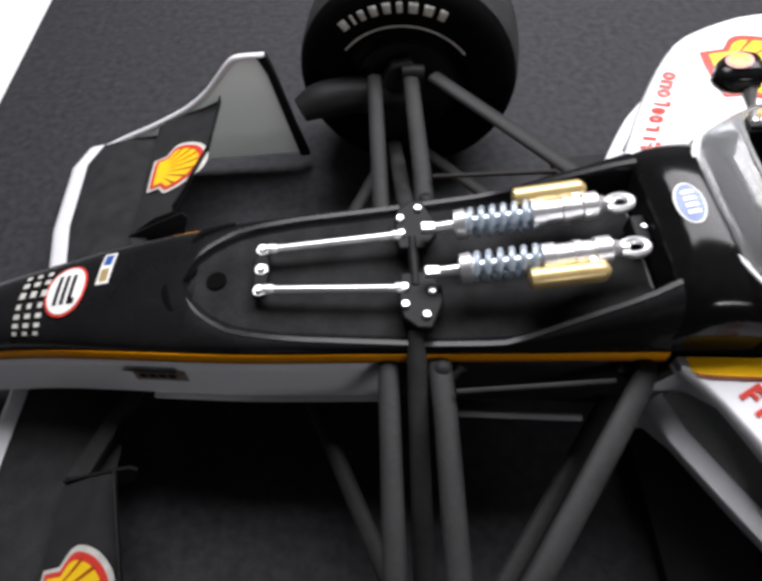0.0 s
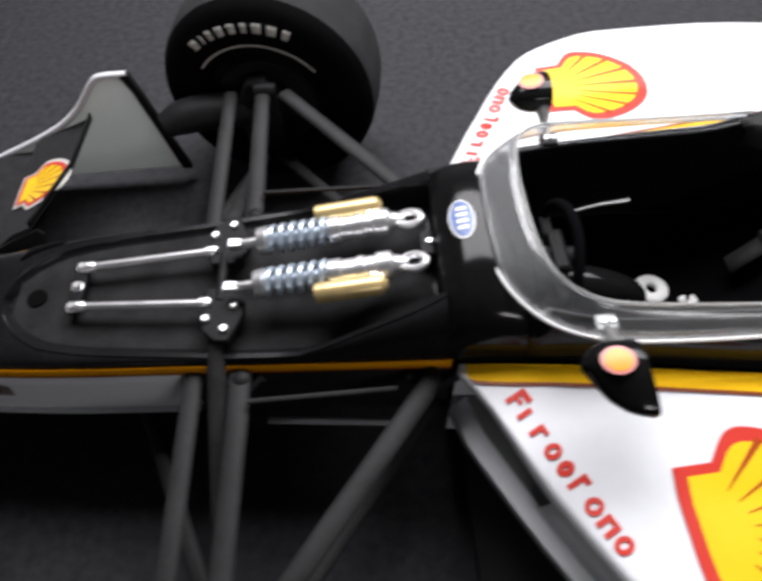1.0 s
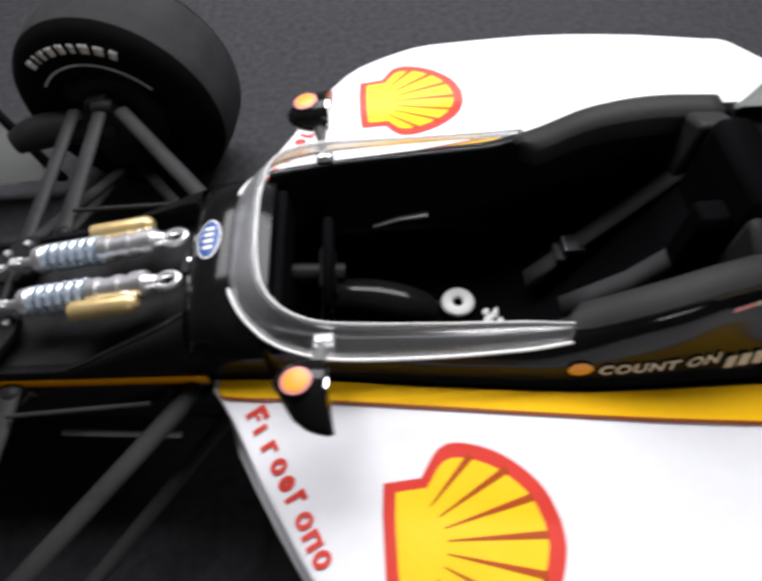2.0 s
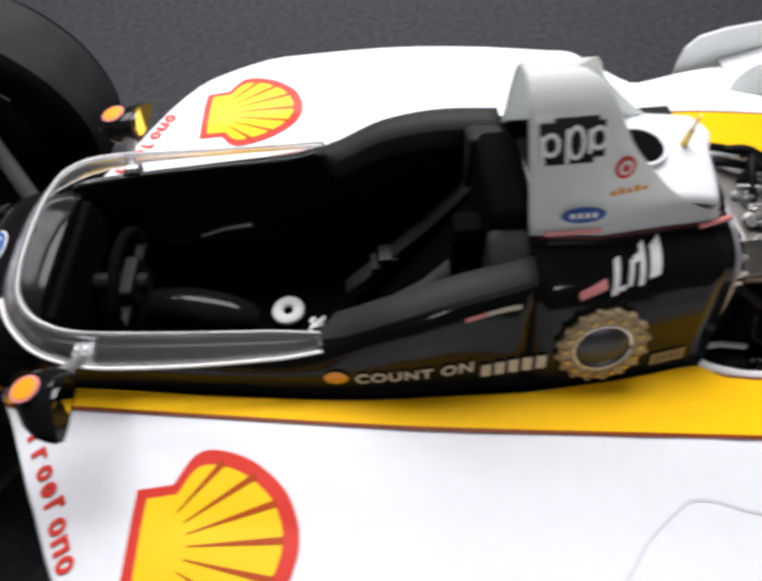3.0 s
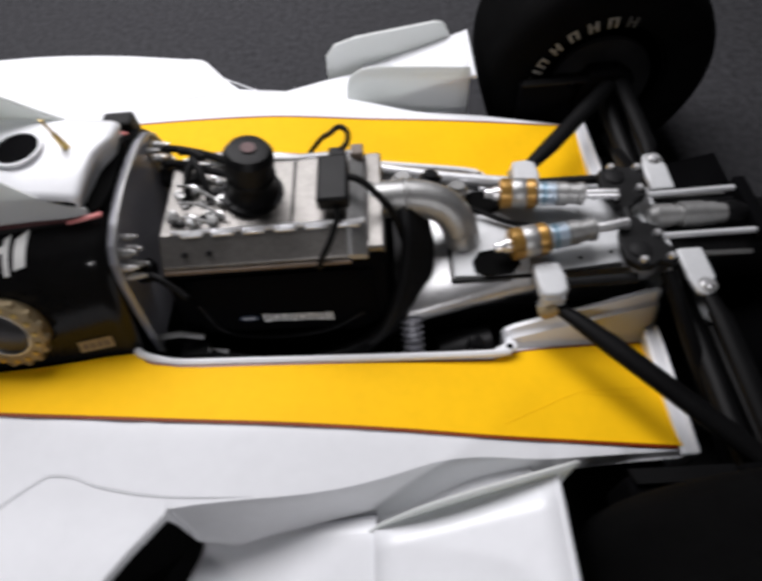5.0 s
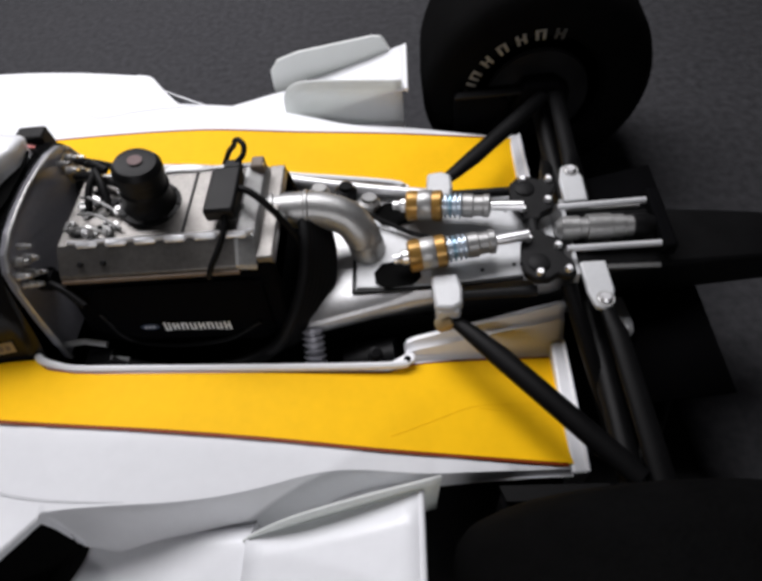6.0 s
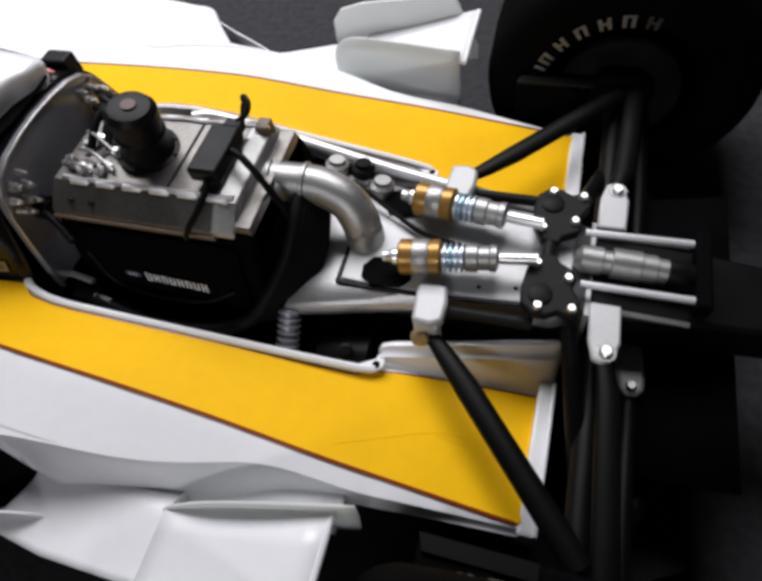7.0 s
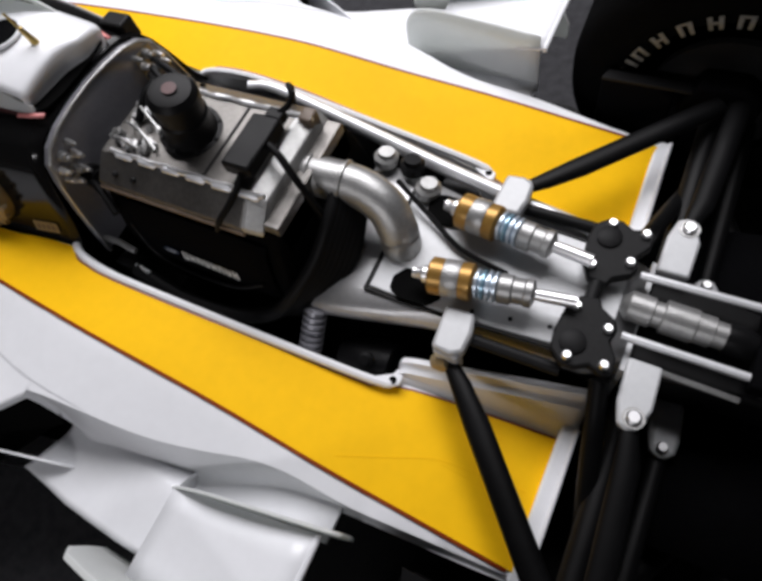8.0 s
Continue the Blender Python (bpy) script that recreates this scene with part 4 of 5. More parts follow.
for s in SIDES:
    def main(y):
        x0 = LE(abs(y))
        return [(x0 + .060, .142), (x0 + .16, .165), (-.74, .176), (-.70, .172), (-.74, .164), (x0 + .2, .130), (x0 + .060, .118)]
    span = [s * v for v in (0.02, .1, .2, .29, .36, .44, .55, .7, .79)]
    part("main_plane", aero(main, span), WINGK, wing, "matt black main plane")

    def lip(y):
        x0 = LE(abs(y))
        return [(x0 + .0595, .1445), (x0 + .02, .138), (x0 + .004, .131), (x0, .124), (x0 + .006, .116), (x0 + .0595, .1175)]
    part("leading_edge", aero(lip, span), WHITE, wing, "white leading edge")
    TEX = curve_of([(.28, -.655), (.38, -.63), (.57, -.575), (.79, -.565)])

    def flap(y):
        xt = TEX(abs(y))
        return [(-.79, .205), (-.76, .228), (xt - .06, .272), (xt, .296), (xt + .003, .290), (xt - .05, .258), (-.76, .202)]
    part("flap", aero(flap, [s * v for v in (.345, .38, .45, .57, .68, .79)]), WINGK, wing, "matt black flap with a yellow mark")
    part("gurney_strip", grid([[(TEX(y) + .002, s * y, .296), (TEX(y) + .006, s * y, .318)] for y in (.345, .38, .45, .57, .68, .785)]), SATIN, wing, solid=.003)
    part("flap_fence", slab([(-.80, .17), (-.79, .215), (-.70, .26), (-.61, .30), (-.60, .28), (-.64, .20), (-.70, .17)], "y", s * .335 - .003, s * .335 + .003), SATIN, wing, "small black fence at the flap's inner end", smooth=False)
    part("flap_arm", slab([(-.79, s * .33), (-.74, s * .33), (-.66, s * .13), (-.70, s * .13)], "z", .19, .215), ARM, wing, smooth=False, bevel=.004)
    plate = [(-1.067, .095), (-.942, .150), (-.84, .190), (-.747, .230), (-.665, .272), (-.592, .326), (-.535, .385), (-.500, .420), (-.470, .434), (-.395, .436), (-.384, .377), (-.358, .191), (-.335, .06), (-.95, .045), (-1.07, .07)]
    part("end_plate", slab(plate, "y", s * .797 - .004, s * .797 + .004), FIBRE, wing, "white upright end plate", smooth=False)
    part("plate_edge", tube(smooth_path([(x, s * .797, z) for x, z in plate[:10]], 3), .0105, 10), WHITE, wing, "rolled white top edge")
    part("rear_edge", slab([(-.418, .438), (-.388, .440), (-.374, .377), (-.345, .191), (-.318, .05), (-.352, .05), (-.372, .191), (-.398, .377)], "y", s * .797 - .012, s * .797 + .012), SATIN, wing, "black rear edge strip", smooth=False, bevel=.004)

    def on_flap(u, v, lift, s=s):
        x, y = -.745 + u - (.018 if s < 0 else 0), .540 + v + (.035 if s < 0 else 0)
        xt = TEX(y)
        return (x, s * y, float(np.interp(x, [-.79, -.76, xt - .06, xt], [.205, .228, .272, .296])) + lift + .003)
    line, mid_u = shell_outline(.60, .60, 1.13)
    border = grid([[on_flap(mid_u + (u - mid_u) * k / 6, v * k / 6, .0015) for u, v in line] for k in range(1, 7)], closed=True)
    border.faces.new(bmesh_ring(border, len(line)))
    part("mark_edge", border, TYRE_W, wing, "pale edge round the mark")
    shell_mark(wing, on_flap, .60, rays=True, rim=RED, core=DECAL_Y)
    part("wing_pylon", slab([(-1.0, .16), (-.75, .16), (-.72, .33), (-.95, .33)], "y", s * .05 - .006, s * .05 + .006), WHITE, wing, smooth=False)

# ---- cockpit ----
PLAN = [(.520, 0), (.522, .06), (.528, .105), (.545, .150), (.570, .186), (.610, .222), (.665, .246), (.745, .262), (.91, .268), (1.06, .266), (1.11, .263), (1.142, .260)]
TOP = [(.592, 0), (.593, .05), (.598, .10), (.608, .145), (.630, .180), (.660, .202), (.705, .217), (.77, .223), (.915, .229), (1.06, .234), (1.11, .238), (1.142, .240)]
bot = smooth_path([(x, y, 0) for x, y in PLAN], 4)
top = smooth_path([(x, y, 0) for x, y in TOP], 4)
zb = soft_of([(.52, .632), (.60, .612), (.70, .600), (.9, .597), (1.05, .598), (1.142, .604)])
ztp = soft_of([(.59, .690), (.70, .664), (.9, .648), (1.06, .641), (1.142, .636)])
bot_full = [Vector((p.x, -p.y, 0)) for p in bot[:0:-1]] + bot
top_full = [Vector((p.x, -p.y, 0)) for p in top[:0:-1]] + top
rows = []
for j in range(5):
    k = j / 4
    rows.append([(b.x * (1 - k) + t.x * k, b.y * (1 - k) + t.y * k, zb(b.x) * (1 - k) + ztp(t.x) * k + .006 * math.sin(math.pi * k)) for b, t in zip(bot_full, top_full)])
screen = part("windscreen", grid(rows), SCREEN, car, "hazy wrap-round plastic windscreen", solid=.005)
screen.visible_shadow = False
part("screen_edge", tube([(b.x, b.y, zb(b.x)) for b in bot_full], .0032, 7), VINYL_W, screen, "bright lower edge of the screen")
part("screen_lip", tube([(t.x, t.y, ztp(t.x)) for t in top_full], .0022, 7), ALLOY, screen)


def mirror(s):
    rows = []
    for x, hy, hz, cy in ((.630, .010, .008, .325), (.638, .026, .018, .328), (.652, .040, .027, .332), (.672, .050, .033, .336), (.690, .054, .034, .339), (.708, .056, .035, .341), (.718, .054, .034, .341)):
        row = []
        for k in range(24):
            a = 2 * math.pi * k / 24
            c, q = math.cos(a), math.sin(a)
            out = max(0.0, c)
            row.append((x + .012 * out, s * (cy + hy * math.copysign(abs(c) ** .8, c) * (1 + .22 * out)), .648 - .010 * out + hz * (1 - .45 * out) * math.copysign(abs(q) ** .75, q)))
        rows.append(row)
    body = part("wing_mirror", grid(rows, closed=True, caps=True), BLACK, car, "black teardrop mirror on a short stalk")
    part("mirror_glass", slab([(s * .343 + .044 * math.cos(a), .648 + .024 * math.sin(a)) for a in [2 * math.pi * k / 28 for k in range(28)]], "x", .7195, .7225), MIRROR, body, "mirror glass")

    def on_top(u, v, lift, s=s):
        x, y = .674 + u, .330 + v
        return (x, s * y, .6815 + .10 * (x - .68) - 3.2 * (y - .335) ** 2 - 3.0 * min(0.0, x - .68) ** 2 + lift)
    disc_mark("round_mark", body, on_top, .026, .024, PINK, .003)
    disc_mark("round_mark", body, on_top, .021, .0195, ORANGE, .004)
    part("stalk", tube(smooth_path([(.705, s * .232, .604), (.702, s * .262, .622), (.700, s * .295, .640)], 4), [.009, .008, .008, .008, .009, .011, .013, .015, .016], 10), ALLOY, body, "metal mirror stalk")
    part("clamp", block(.688, .726, s * .226 - .016, s * .226 + .016, .594, .612), ALLOY if s < 0 else SATIN, body, "metal clamp" if s < 0 else "black clamp", smooth=False, bevel=.004)
    bolt("clamp_bolt", (.700, s * .226, .612), (0, 0, 1), .006, .005, body)
    bolt("clamp_bolt", (.716, s * .226, .612), (0, 0, 1), .006, .005, body)


MIRROR = mat("mirror_silver", (0.85, 0.85, 0.85), 0.04, metal=1.0, vary=0.02)
for s in SIDES:
    mirror(s)

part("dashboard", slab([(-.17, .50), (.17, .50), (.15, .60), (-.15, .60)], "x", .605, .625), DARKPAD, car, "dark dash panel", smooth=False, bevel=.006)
# added panel: near-black in place of the shade of the open footwell
part("footwell_blackout", slab([(-.20, .20), (.20, .20), (.205, .47), (.19, .56), (.15, .606), (-.15, .606), (-.19, .56), (-.205, .47)], "x", .590, .602), WELL, car, "added black panel that closes the open footwell for its shade", smooth=False)
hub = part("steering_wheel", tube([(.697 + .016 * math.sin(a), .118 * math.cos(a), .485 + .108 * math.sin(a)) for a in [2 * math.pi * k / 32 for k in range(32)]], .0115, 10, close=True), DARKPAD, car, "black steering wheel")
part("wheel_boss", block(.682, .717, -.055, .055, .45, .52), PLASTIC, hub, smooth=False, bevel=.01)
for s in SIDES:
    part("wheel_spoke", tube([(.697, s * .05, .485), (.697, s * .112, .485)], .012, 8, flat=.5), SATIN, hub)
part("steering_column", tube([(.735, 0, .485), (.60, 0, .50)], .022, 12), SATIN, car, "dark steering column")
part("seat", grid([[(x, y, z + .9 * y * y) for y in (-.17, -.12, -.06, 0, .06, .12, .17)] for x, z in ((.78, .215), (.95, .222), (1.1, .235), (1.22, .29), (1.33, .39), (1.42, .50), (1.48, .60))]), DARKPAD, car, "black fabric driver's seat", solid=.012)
part("leg_bolster", tube(smooth_path([(.69, .020, .350), (.78, .012, .345), (.86, -.004, .332), (.935, -.014, .306)], 4), [.044, .047, .049, .050, .051, .052, .052, .052, .051, .049, .046, .041, .030], 18), BLACK, car, "glossy black bolster in the footwell")
part("gear_lever", tube([(.80, .192, .400), (.866, .196, .418), (.935, .198, .424)], [.004, .006, .0075], 10), STEEL, car, "bright gear lever")
part("side_cable", tube(smooth_path([(.72, .185, .40), (.90, .195, .385), (1.02, .19, .38), (1.15, .18, .40), (1.30, .20, .46)], 5), .006, 8), HOSE, car, "black cable along the cockpit side")
strap = part("shoulder_belt", grid([[(x, y + e * .022, z) for e in (-1, 0, 1)] for x, y, z in ((1.16, .045, .335), (1.22, .065, .375), (1.28, .090, .415), (1.36, .110, .48), (1.43, .120, .56), (1.48, .12, .64))]), WEB, car, "dark grey shoulder belt", solid=.003)
part("belt_buckle", block(1.245, 1.295, .062, .112, .398, .416), FLAP, strap, "dull metal buckle", smooth=False, bevel=.004)
part("belt_buckle", block(1.225, 1.243, .050, .100, .385, .402), WEB, strap, smooth=False, bevel=.004)
part("shoulder_belt", grid([[(x, y + e * .022, z) for e in (-1, 0, 1)] for x, y, z in ((1.22, -.05, .36), (1.28, -.055, .415), (1.34, -.06, .47), (1.40, -.06, .55), (1.44, -.06, .64))]), WEB, car, "dark grey shoulder belt", solid=.003)
for s in SIDES:
    pad_rows = []
    for i in range(19):
        x = 1.125 + .388 * i / 18
        w, z, f = WO(x), ZO(x), min(1.0, (x - 1.118) / .05)
        pad_rows.append([(x, s * (w + .010 * f), z - .010), (x, s * (w + .006 * f), z + .002), (x, s * (w - .004), z + .006 * f), (x, s * (w - .022), z + .007 * f), (x, s * (w - .042 * f), z + .004 * f), (x, s * (w - .052 * f), z - .006), (x, s * (w - .055 * f), z - .05)])
    part("side_pad", grid(pad_rows), PAD, car, "grey padded cockpit edge", solid=.004)
    part("head_side_pad", slab([(s * .108, .56), (s * .108, .728), (s * .135, .722), (s * .182, .705), (s * .205, .675), (s * .205, .56)], "x", 1.442, 1.516), PAD, car, "grey head surround pad", bevel=.012)
part("shoulder_pad", block(1.392, 1.447, -.085, -.035, .54, .69), DARKPAD, car, "black shoulder pad", bevel=.008)
part("headrest", block(1.450, 1.525, -.108, .108, .56, .755), DARKPAD, car, "black headrest", bevel=.02)

roll = tagged(part("tape_roll", tube([(1.0 + .027 * math.cos(a), .036 + .027 * math.sin(a), .262) for a in [2 * math.pi * k / 28 for k in range(28)]], .0155, 10, close=True, flat=.7), VINYL_W), "small white ring lying on the dark cockpit seat", "ring")
scrap = bmesh.new()
for p, r in (((1.070, -.025, .268), .014), ((1.085, -.012, .272), .011), ((1.097, -.030, .268), .010), ((1.066, .000, .264), .010), ((1.092, .004, .264), .007)):
    lathe([(-r, r * .3), (-r * .4, r), (r * .5, r * .8), (r, r * .3)], p, (.4, .5, .8), 8, scrap)
tagged(part("plastic_scrap", scrap, VINYL_W), "small white plastic scrap lying on the cockpit seat", "scrap")

# ---- roll hoop fairing ----
WALLY = soft_of([(.69, .172), (.71, .162), (.765, .131), (.841, .098), (.89, .075), (.925, .055), (.946, .032), (.954, .015), (.957, 0)])
CUT = soft_of([(1.48, .957), (1.590, .957), (1.620, .951), (1.644, .922), (1.666, .877), (1.69, .845), (1.715, .817), (1.74, .790), (1.79, .750), (1.845, .725), (1.88, .716)])
BASE = curve_of([(1.48, .744), (1.60, .738), (1.75, .724), (1.86, .708)])
rows_l = []
for i in range(31):
    x = 1.512 + .333 * i / 30
    zc, zb0 = CUT(x), BASE(x)
    squeeze = 1 - .28 * max(0, (x - 1.63) / .2)
    rows_l.append([(x - .02 * (z - .68) / .25, WALLY(z) * squeeze, z) for z in [zb0 + (zc - zb0) * math.sin(k / 18 * math.pi / 2) for k in range(19)]])
fair = part("roll_hoop_fairing", grid([[(x, -y, z) for x, y, z in r] for r in rows_l]), FIBRE, car, "white roll hoop fairing with sponsor patches", solid=.006)
part("far_wall", grid(rows_l), FIBRE, fair, solid=.006)
TRAY = soft_of([(0, .792), (.45, .786), (.75, .776), (.9, .769), (.97, .765), (.99, .761), (1, .754)])
TAIL = soft_of([(-.108, 1.834), (-.08, 1.838), (-.05, 1.841), (0, 1.847), (.03, 1.860), (.05, 1.868), (.108, 1.862)])
tray_y = (-.108, -.09, -.07, -.05, -.025, 0, .02, .035, .05, .07, .09, .108)
tray = [[(1.58 + (TAIL(y) - 1.58) * u, y, TRAY(u) - 1.6 * y * y) for y in tray_y] for u in (0, .15, .3, .45, .6, .72, .82, .9, .95, .98, .992, 1)]
tray += [[(TAIL(y) - back, y, z - .9 * y * y) for y in tray_y] for back, z in ((.002, .742), (.008, .725), (.009, .708), (.004, .694))]
part("duct_tray", grid(tray), WHITE, fair, "white sloping duct panel", solid=.004)
# flat black disc in place of a hole; its inner shade is only colour
part("duct_hole", lathe([(0, .043), (.004, .043)], (1.714, -.002, .7840), (.04, 0, 1), 28), DARKPAD, fair, "dark round opening")
part("duct_hole_rim", tube([(1.714 + .044 * math.cos(a), -.002 + .044 * math.sin(a), .7865 - .002 * math.cos(a)) for a in [2 * math.pi * k / 28 for k in range(28)]], .004, 6, close=True), WHITE, fair)
# black plate laid on the deck for the shade of an opening
hole = [(1.800, -.10), (1.840, -.112), (1.862, -.092), (1.870, -.05), (1.870, .05), (1.862, .092), (1.840, .112), (1.800, .10)]
part("deck_opening_shade", slab(hole, "z", .7122, .7145), WELL, fair, "flat black plate drawn for the shaded opening behind the fairing")
for s in SIDES:
    part("red_tip", grid([[(x, s * (w + d), .716 - .03 * (x - 1.79) - .4 * d) for d in (0, .009)] for x, w in ((1.805, .122), (1.83, .116), (1.865, .106))]), PINK, fair, "red tip at the fairing's foot", solid=.003)
eye = part("tray_eye", lathe([(0, .0155), (.003, .0165), (.0045, .014), (.0035, .012)], (1.838, .034, .760), (.25, 0, 1), 20), WHITE, fair, "raised white eye with a grey core")
part("shoulder_block", block(1.792, 1.858, .150, .192, .655, .706), SATIN, rear_deck, "dull black block on the shoulder", smooth=False, bevel=.006)
part("eye_core", lathe([(0, .0118), (.0015, .0118)], (1.8388, .034, .7635), (.25, 0, 1), 16), GREYDARK, eye)
part("brass_valve", lathe([(0, .014), (.008, .014), (.010, .008), (.03, .0065), (.05, .005), (.052, .003), (.085, .0025)], (1.799, .010, .760), (-.05, -.12, 1), 14), BRASS, fair, "thin brass valve stem")


def on_wall(cx, cz):
    def place(u, v, lift):
        x, z = cx + u, cz + v
        sq = 1 - .28 * max(0, (x - 1.63) / .2)
        return (x - .02 * (z - .68) / .25, -(WALLY(z) * sq + lift), z + lift * .35)
    return place


# black sheets stand for the shadow in the gap below the fairing
gap_band = [[(x, -(WALLY(z) * (1 - .28 * max(0, (x - 1.63) / .2)) - .006), z) for z in (.690, BASE(x) + .004)] for x in [1.516 + .0325 * k for k in range(11)]]
part("fairing_gap_shade", grid(gap_band), VINYL_K, fair, "black band drawn for the shaded gap under the fairing", solid=.003)
part("far_gap_shade", grid([[(x, -y, z) for x, y, z in r] for r in gap_band]), VINYL_K, fair, solid=.003)
w1 = on_wall(1.578, .888)
bar_mark("black_patch", fair, w1, -.052, .046, -.028, .022, VINYL_K, .003)
bar_mark("black_patch", fair, w1, -.044, .030, -.036, -.028, VINYL_K, .003)
bar_mark("black_patch", fair, w1, -.030, .036, .022, .028, VINYL_K, .003)
for u, lo, hi in ((-.046, -.024, .010), (-.008, -.030, .018), (.026, -.018, .016)):
    ring_mark("patch_stroke", fair, w1, u + .010, (lo + hi) / 2, .015, (hi - lo) / 2, .0065, VINYL_W, .0045)
    bar_mark("patch_stroke", fair, w1, u - .006, u, lo - .004, hi - .004, VINYL_W, .005)
disc_mark("red_ring", fair, on_wall(1.660, .838), .017, .017, RED, .003)
disc_mark("red_ring_core", fair, on_wall(1.660, .838), .011, .011, VINYL_W, .0045)
disc_mark("red_ring_dot", fair, on_wall(1.660, .838), .006, .006, RED, .006)
for k in range(5):
    bar_mark("orange_stroke", fair, on_wall(1.672, .802), -.032 + .013 * k, -.023 + .013 * k, -.006, .001 + .003 * (k % 2), ORANGE, .003)
disc_mark("blue_oval", fair, on_wall(1.598, .771), .040, .015, VINYL_W, .003)
disc_mark("blue_oval", fair, on_wall(1.598, .771), .037, .013, BLUE, .0045)
for k in range(4):
    bar_mark("oval_stroke", fair, on_wall(1.598, .771), -.022 + .012 * k, -.014 + .012 * k, -.004, .004, VINYL_W, .006)
bar_mark("red_line", fair, on_wall(1.590, .744), -.055, .040, -.0035, .0035, PINK, .003)
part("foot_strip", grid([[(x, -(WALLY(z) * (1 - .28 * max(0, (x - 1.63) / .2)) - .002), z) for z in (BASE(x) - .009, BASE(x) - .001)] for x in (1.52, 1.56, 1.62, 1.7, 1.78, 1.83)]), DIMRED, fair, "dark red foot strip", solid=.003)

# ---- marks on the tub ----
def deck_surface(t):
    t = t * t * (2 - t)
    a = DECK_A
    b = DECK_B
    return smooth_path([(0, p[0] * (1 - t) + q[0] * t, p[1] * (1 - t) + q[1] * t) for p, q in zip(a, b)], 6)


def on_deck(cx, cz, tilt=0.0):
    def place(u, v, lift):
        x = cx + u * math.cos(tilt) - v * math.sin(tilt)
        z = cz + u * math.sin(tilt) + v * math.cos(tilt)
        line = deck_surface(min(1, max(0, (x - 1.515) / .354)))
        ys, zs_ = [p.y for p in line], [p.z for p in line]
        y = float(np.interp(z, zs_, ys))
        return (x, -(y + lift), z + lift * .5)
    return place


def on_tub(cx, cz, tilt=0.0):
    def place(u, v, lift):
        x = cx + u * math.cos(tilt) - v * math.sin(tilt)
        z = cz + u * math.sin(tilt) + v * math.cos(tilt)
        if x > 1.515:
            return on_deck(x, z)(0, 0, lift)
        line = tub_half(x)
        return (x, -(float(np.interp(z, [p[1] for p in line], [p[0] for p in line])) + lift), z + lift * .5)
    return place


word = bpy.data.curves.new("side_word", "FONT")
word.body, word.size, word.extrude, word.space_character, word.offset = "COUNT ON", .036, .0006, 1.15, .0011
word.align_x, word.align_y = "LEFT", "CENTER"
shaped = new("lettering_shape", word)
bpy.context.view_layer.update()
word_mesh = bpy.data.meshes.new_from_object(shaped.evaluated_get(bpy.context.evaluated_depsgraph_get()))
bpy.data.objects.remove(shaped)
wob = new("side_word", word_mesh)
word_mesh.materials.clear()
word_mesh.materials.append(VINYL_CREAM)
wob.parent = nose
on_flank = on_tub(1.194, .545, .012)
for v in word_mesh.vertices:
    v.co = on_flank(v.co.x, v.co.y, .003 + v.co.z)
wob["label"] = "cream lettering on the black flank"
disc_mark("orange_mark", tub, on_tub(1.160, .552), .022, .016, ORANGE, .004)
for k in range(5):
    bar_mark("word_bar", tub, on_tub(1.425 + .025 * k, .534 + .002 * k), 0, .018, -.0145, .0145, VINYL_CREAM, .0045)
bar_mark("small_bar", tub, on_tub(1.392, .664, .02), 0, .036, -.004, .004, PINK, .0045)
bar_mark("small_bar", tub, on_tub(1.429, .6652, .02), 0, .060, -.004, .004, VINYL_CREAM, .0045)
bar_mark("yellow_label", rear_deck, on_deck(1.785, .495), -.034, .034, -.012, .012, DULLGOLD, .003)
for k in range(4):
    bar_mark("label_mark", rear_deck, on_deck(1.760 + .014 * k, .495), 0, .009, -.006, .005, BROWN, .0042)
for k, (u, w, h) in enumerate(((.0, .011, .042), (.028, .008, .028), (.047, .010, .037), (.066, .021, .028))):
    bar_mark("white_letter", rear_deck, on_deck(1.640, .684, .10), u, u + w, -h / 2, h / 2, VINYL_W, .003, slant=.008)
bar_mark("white_letter", rear_deck, on_deck(1.640, .688, .10), .0, .025, -.021, -.013, VINYL_W, .003)
bar_mark("white_letter", rear_deck, on_deck(1.640, .688, .10), .042, .060, .006, .0115, VINYL_W, .0035)
bar_mark("pink_flash", rear_deck, on_deck(1.612, .678, .25), -.026, .022, -.007, .008, PINK, .003)

nrm = Vector((0, -.94, .34))
cen = Vector((1.640, -.2685, .569))
filler = part("fuel_filler", lathe([(-.02, .078), (.006, .078), (.010, .074), (.011, .054), (.006, .050), (-.004, .046)], cen, nrm, 40), DULLGOLD, car, "gold-rimmed fuel filler flap on the flank")
side_v = Vector((1, 0, 0))
up_v = nrm.cross(side_v)
for k in range(16):
    a = 2 * math.pi * k / 16
    bolt("filler_bolt", cen + nrm * .010 + side_v * (.066 * math.cos(a)) + up_v * (.066 * math.sin(a)), nrm, .006, .004, filler, BRASS)
    part("rim_tooth", lathe([(-.004, .007), (.007, .007)], cen + side_v * (.078 * math.cos(a + .2)) + up_v * (.078 * math.sin(a + .2)), nrm, 8), DULLGOLD, filler)
part("filler_flap", lathe([(-.006, .052), (.003, .050), (.007, .042), (.010, .028), (.0112, .010), (.0114, 0)], cen, nrm, 32), FLAP, filler, "domed metal flap")
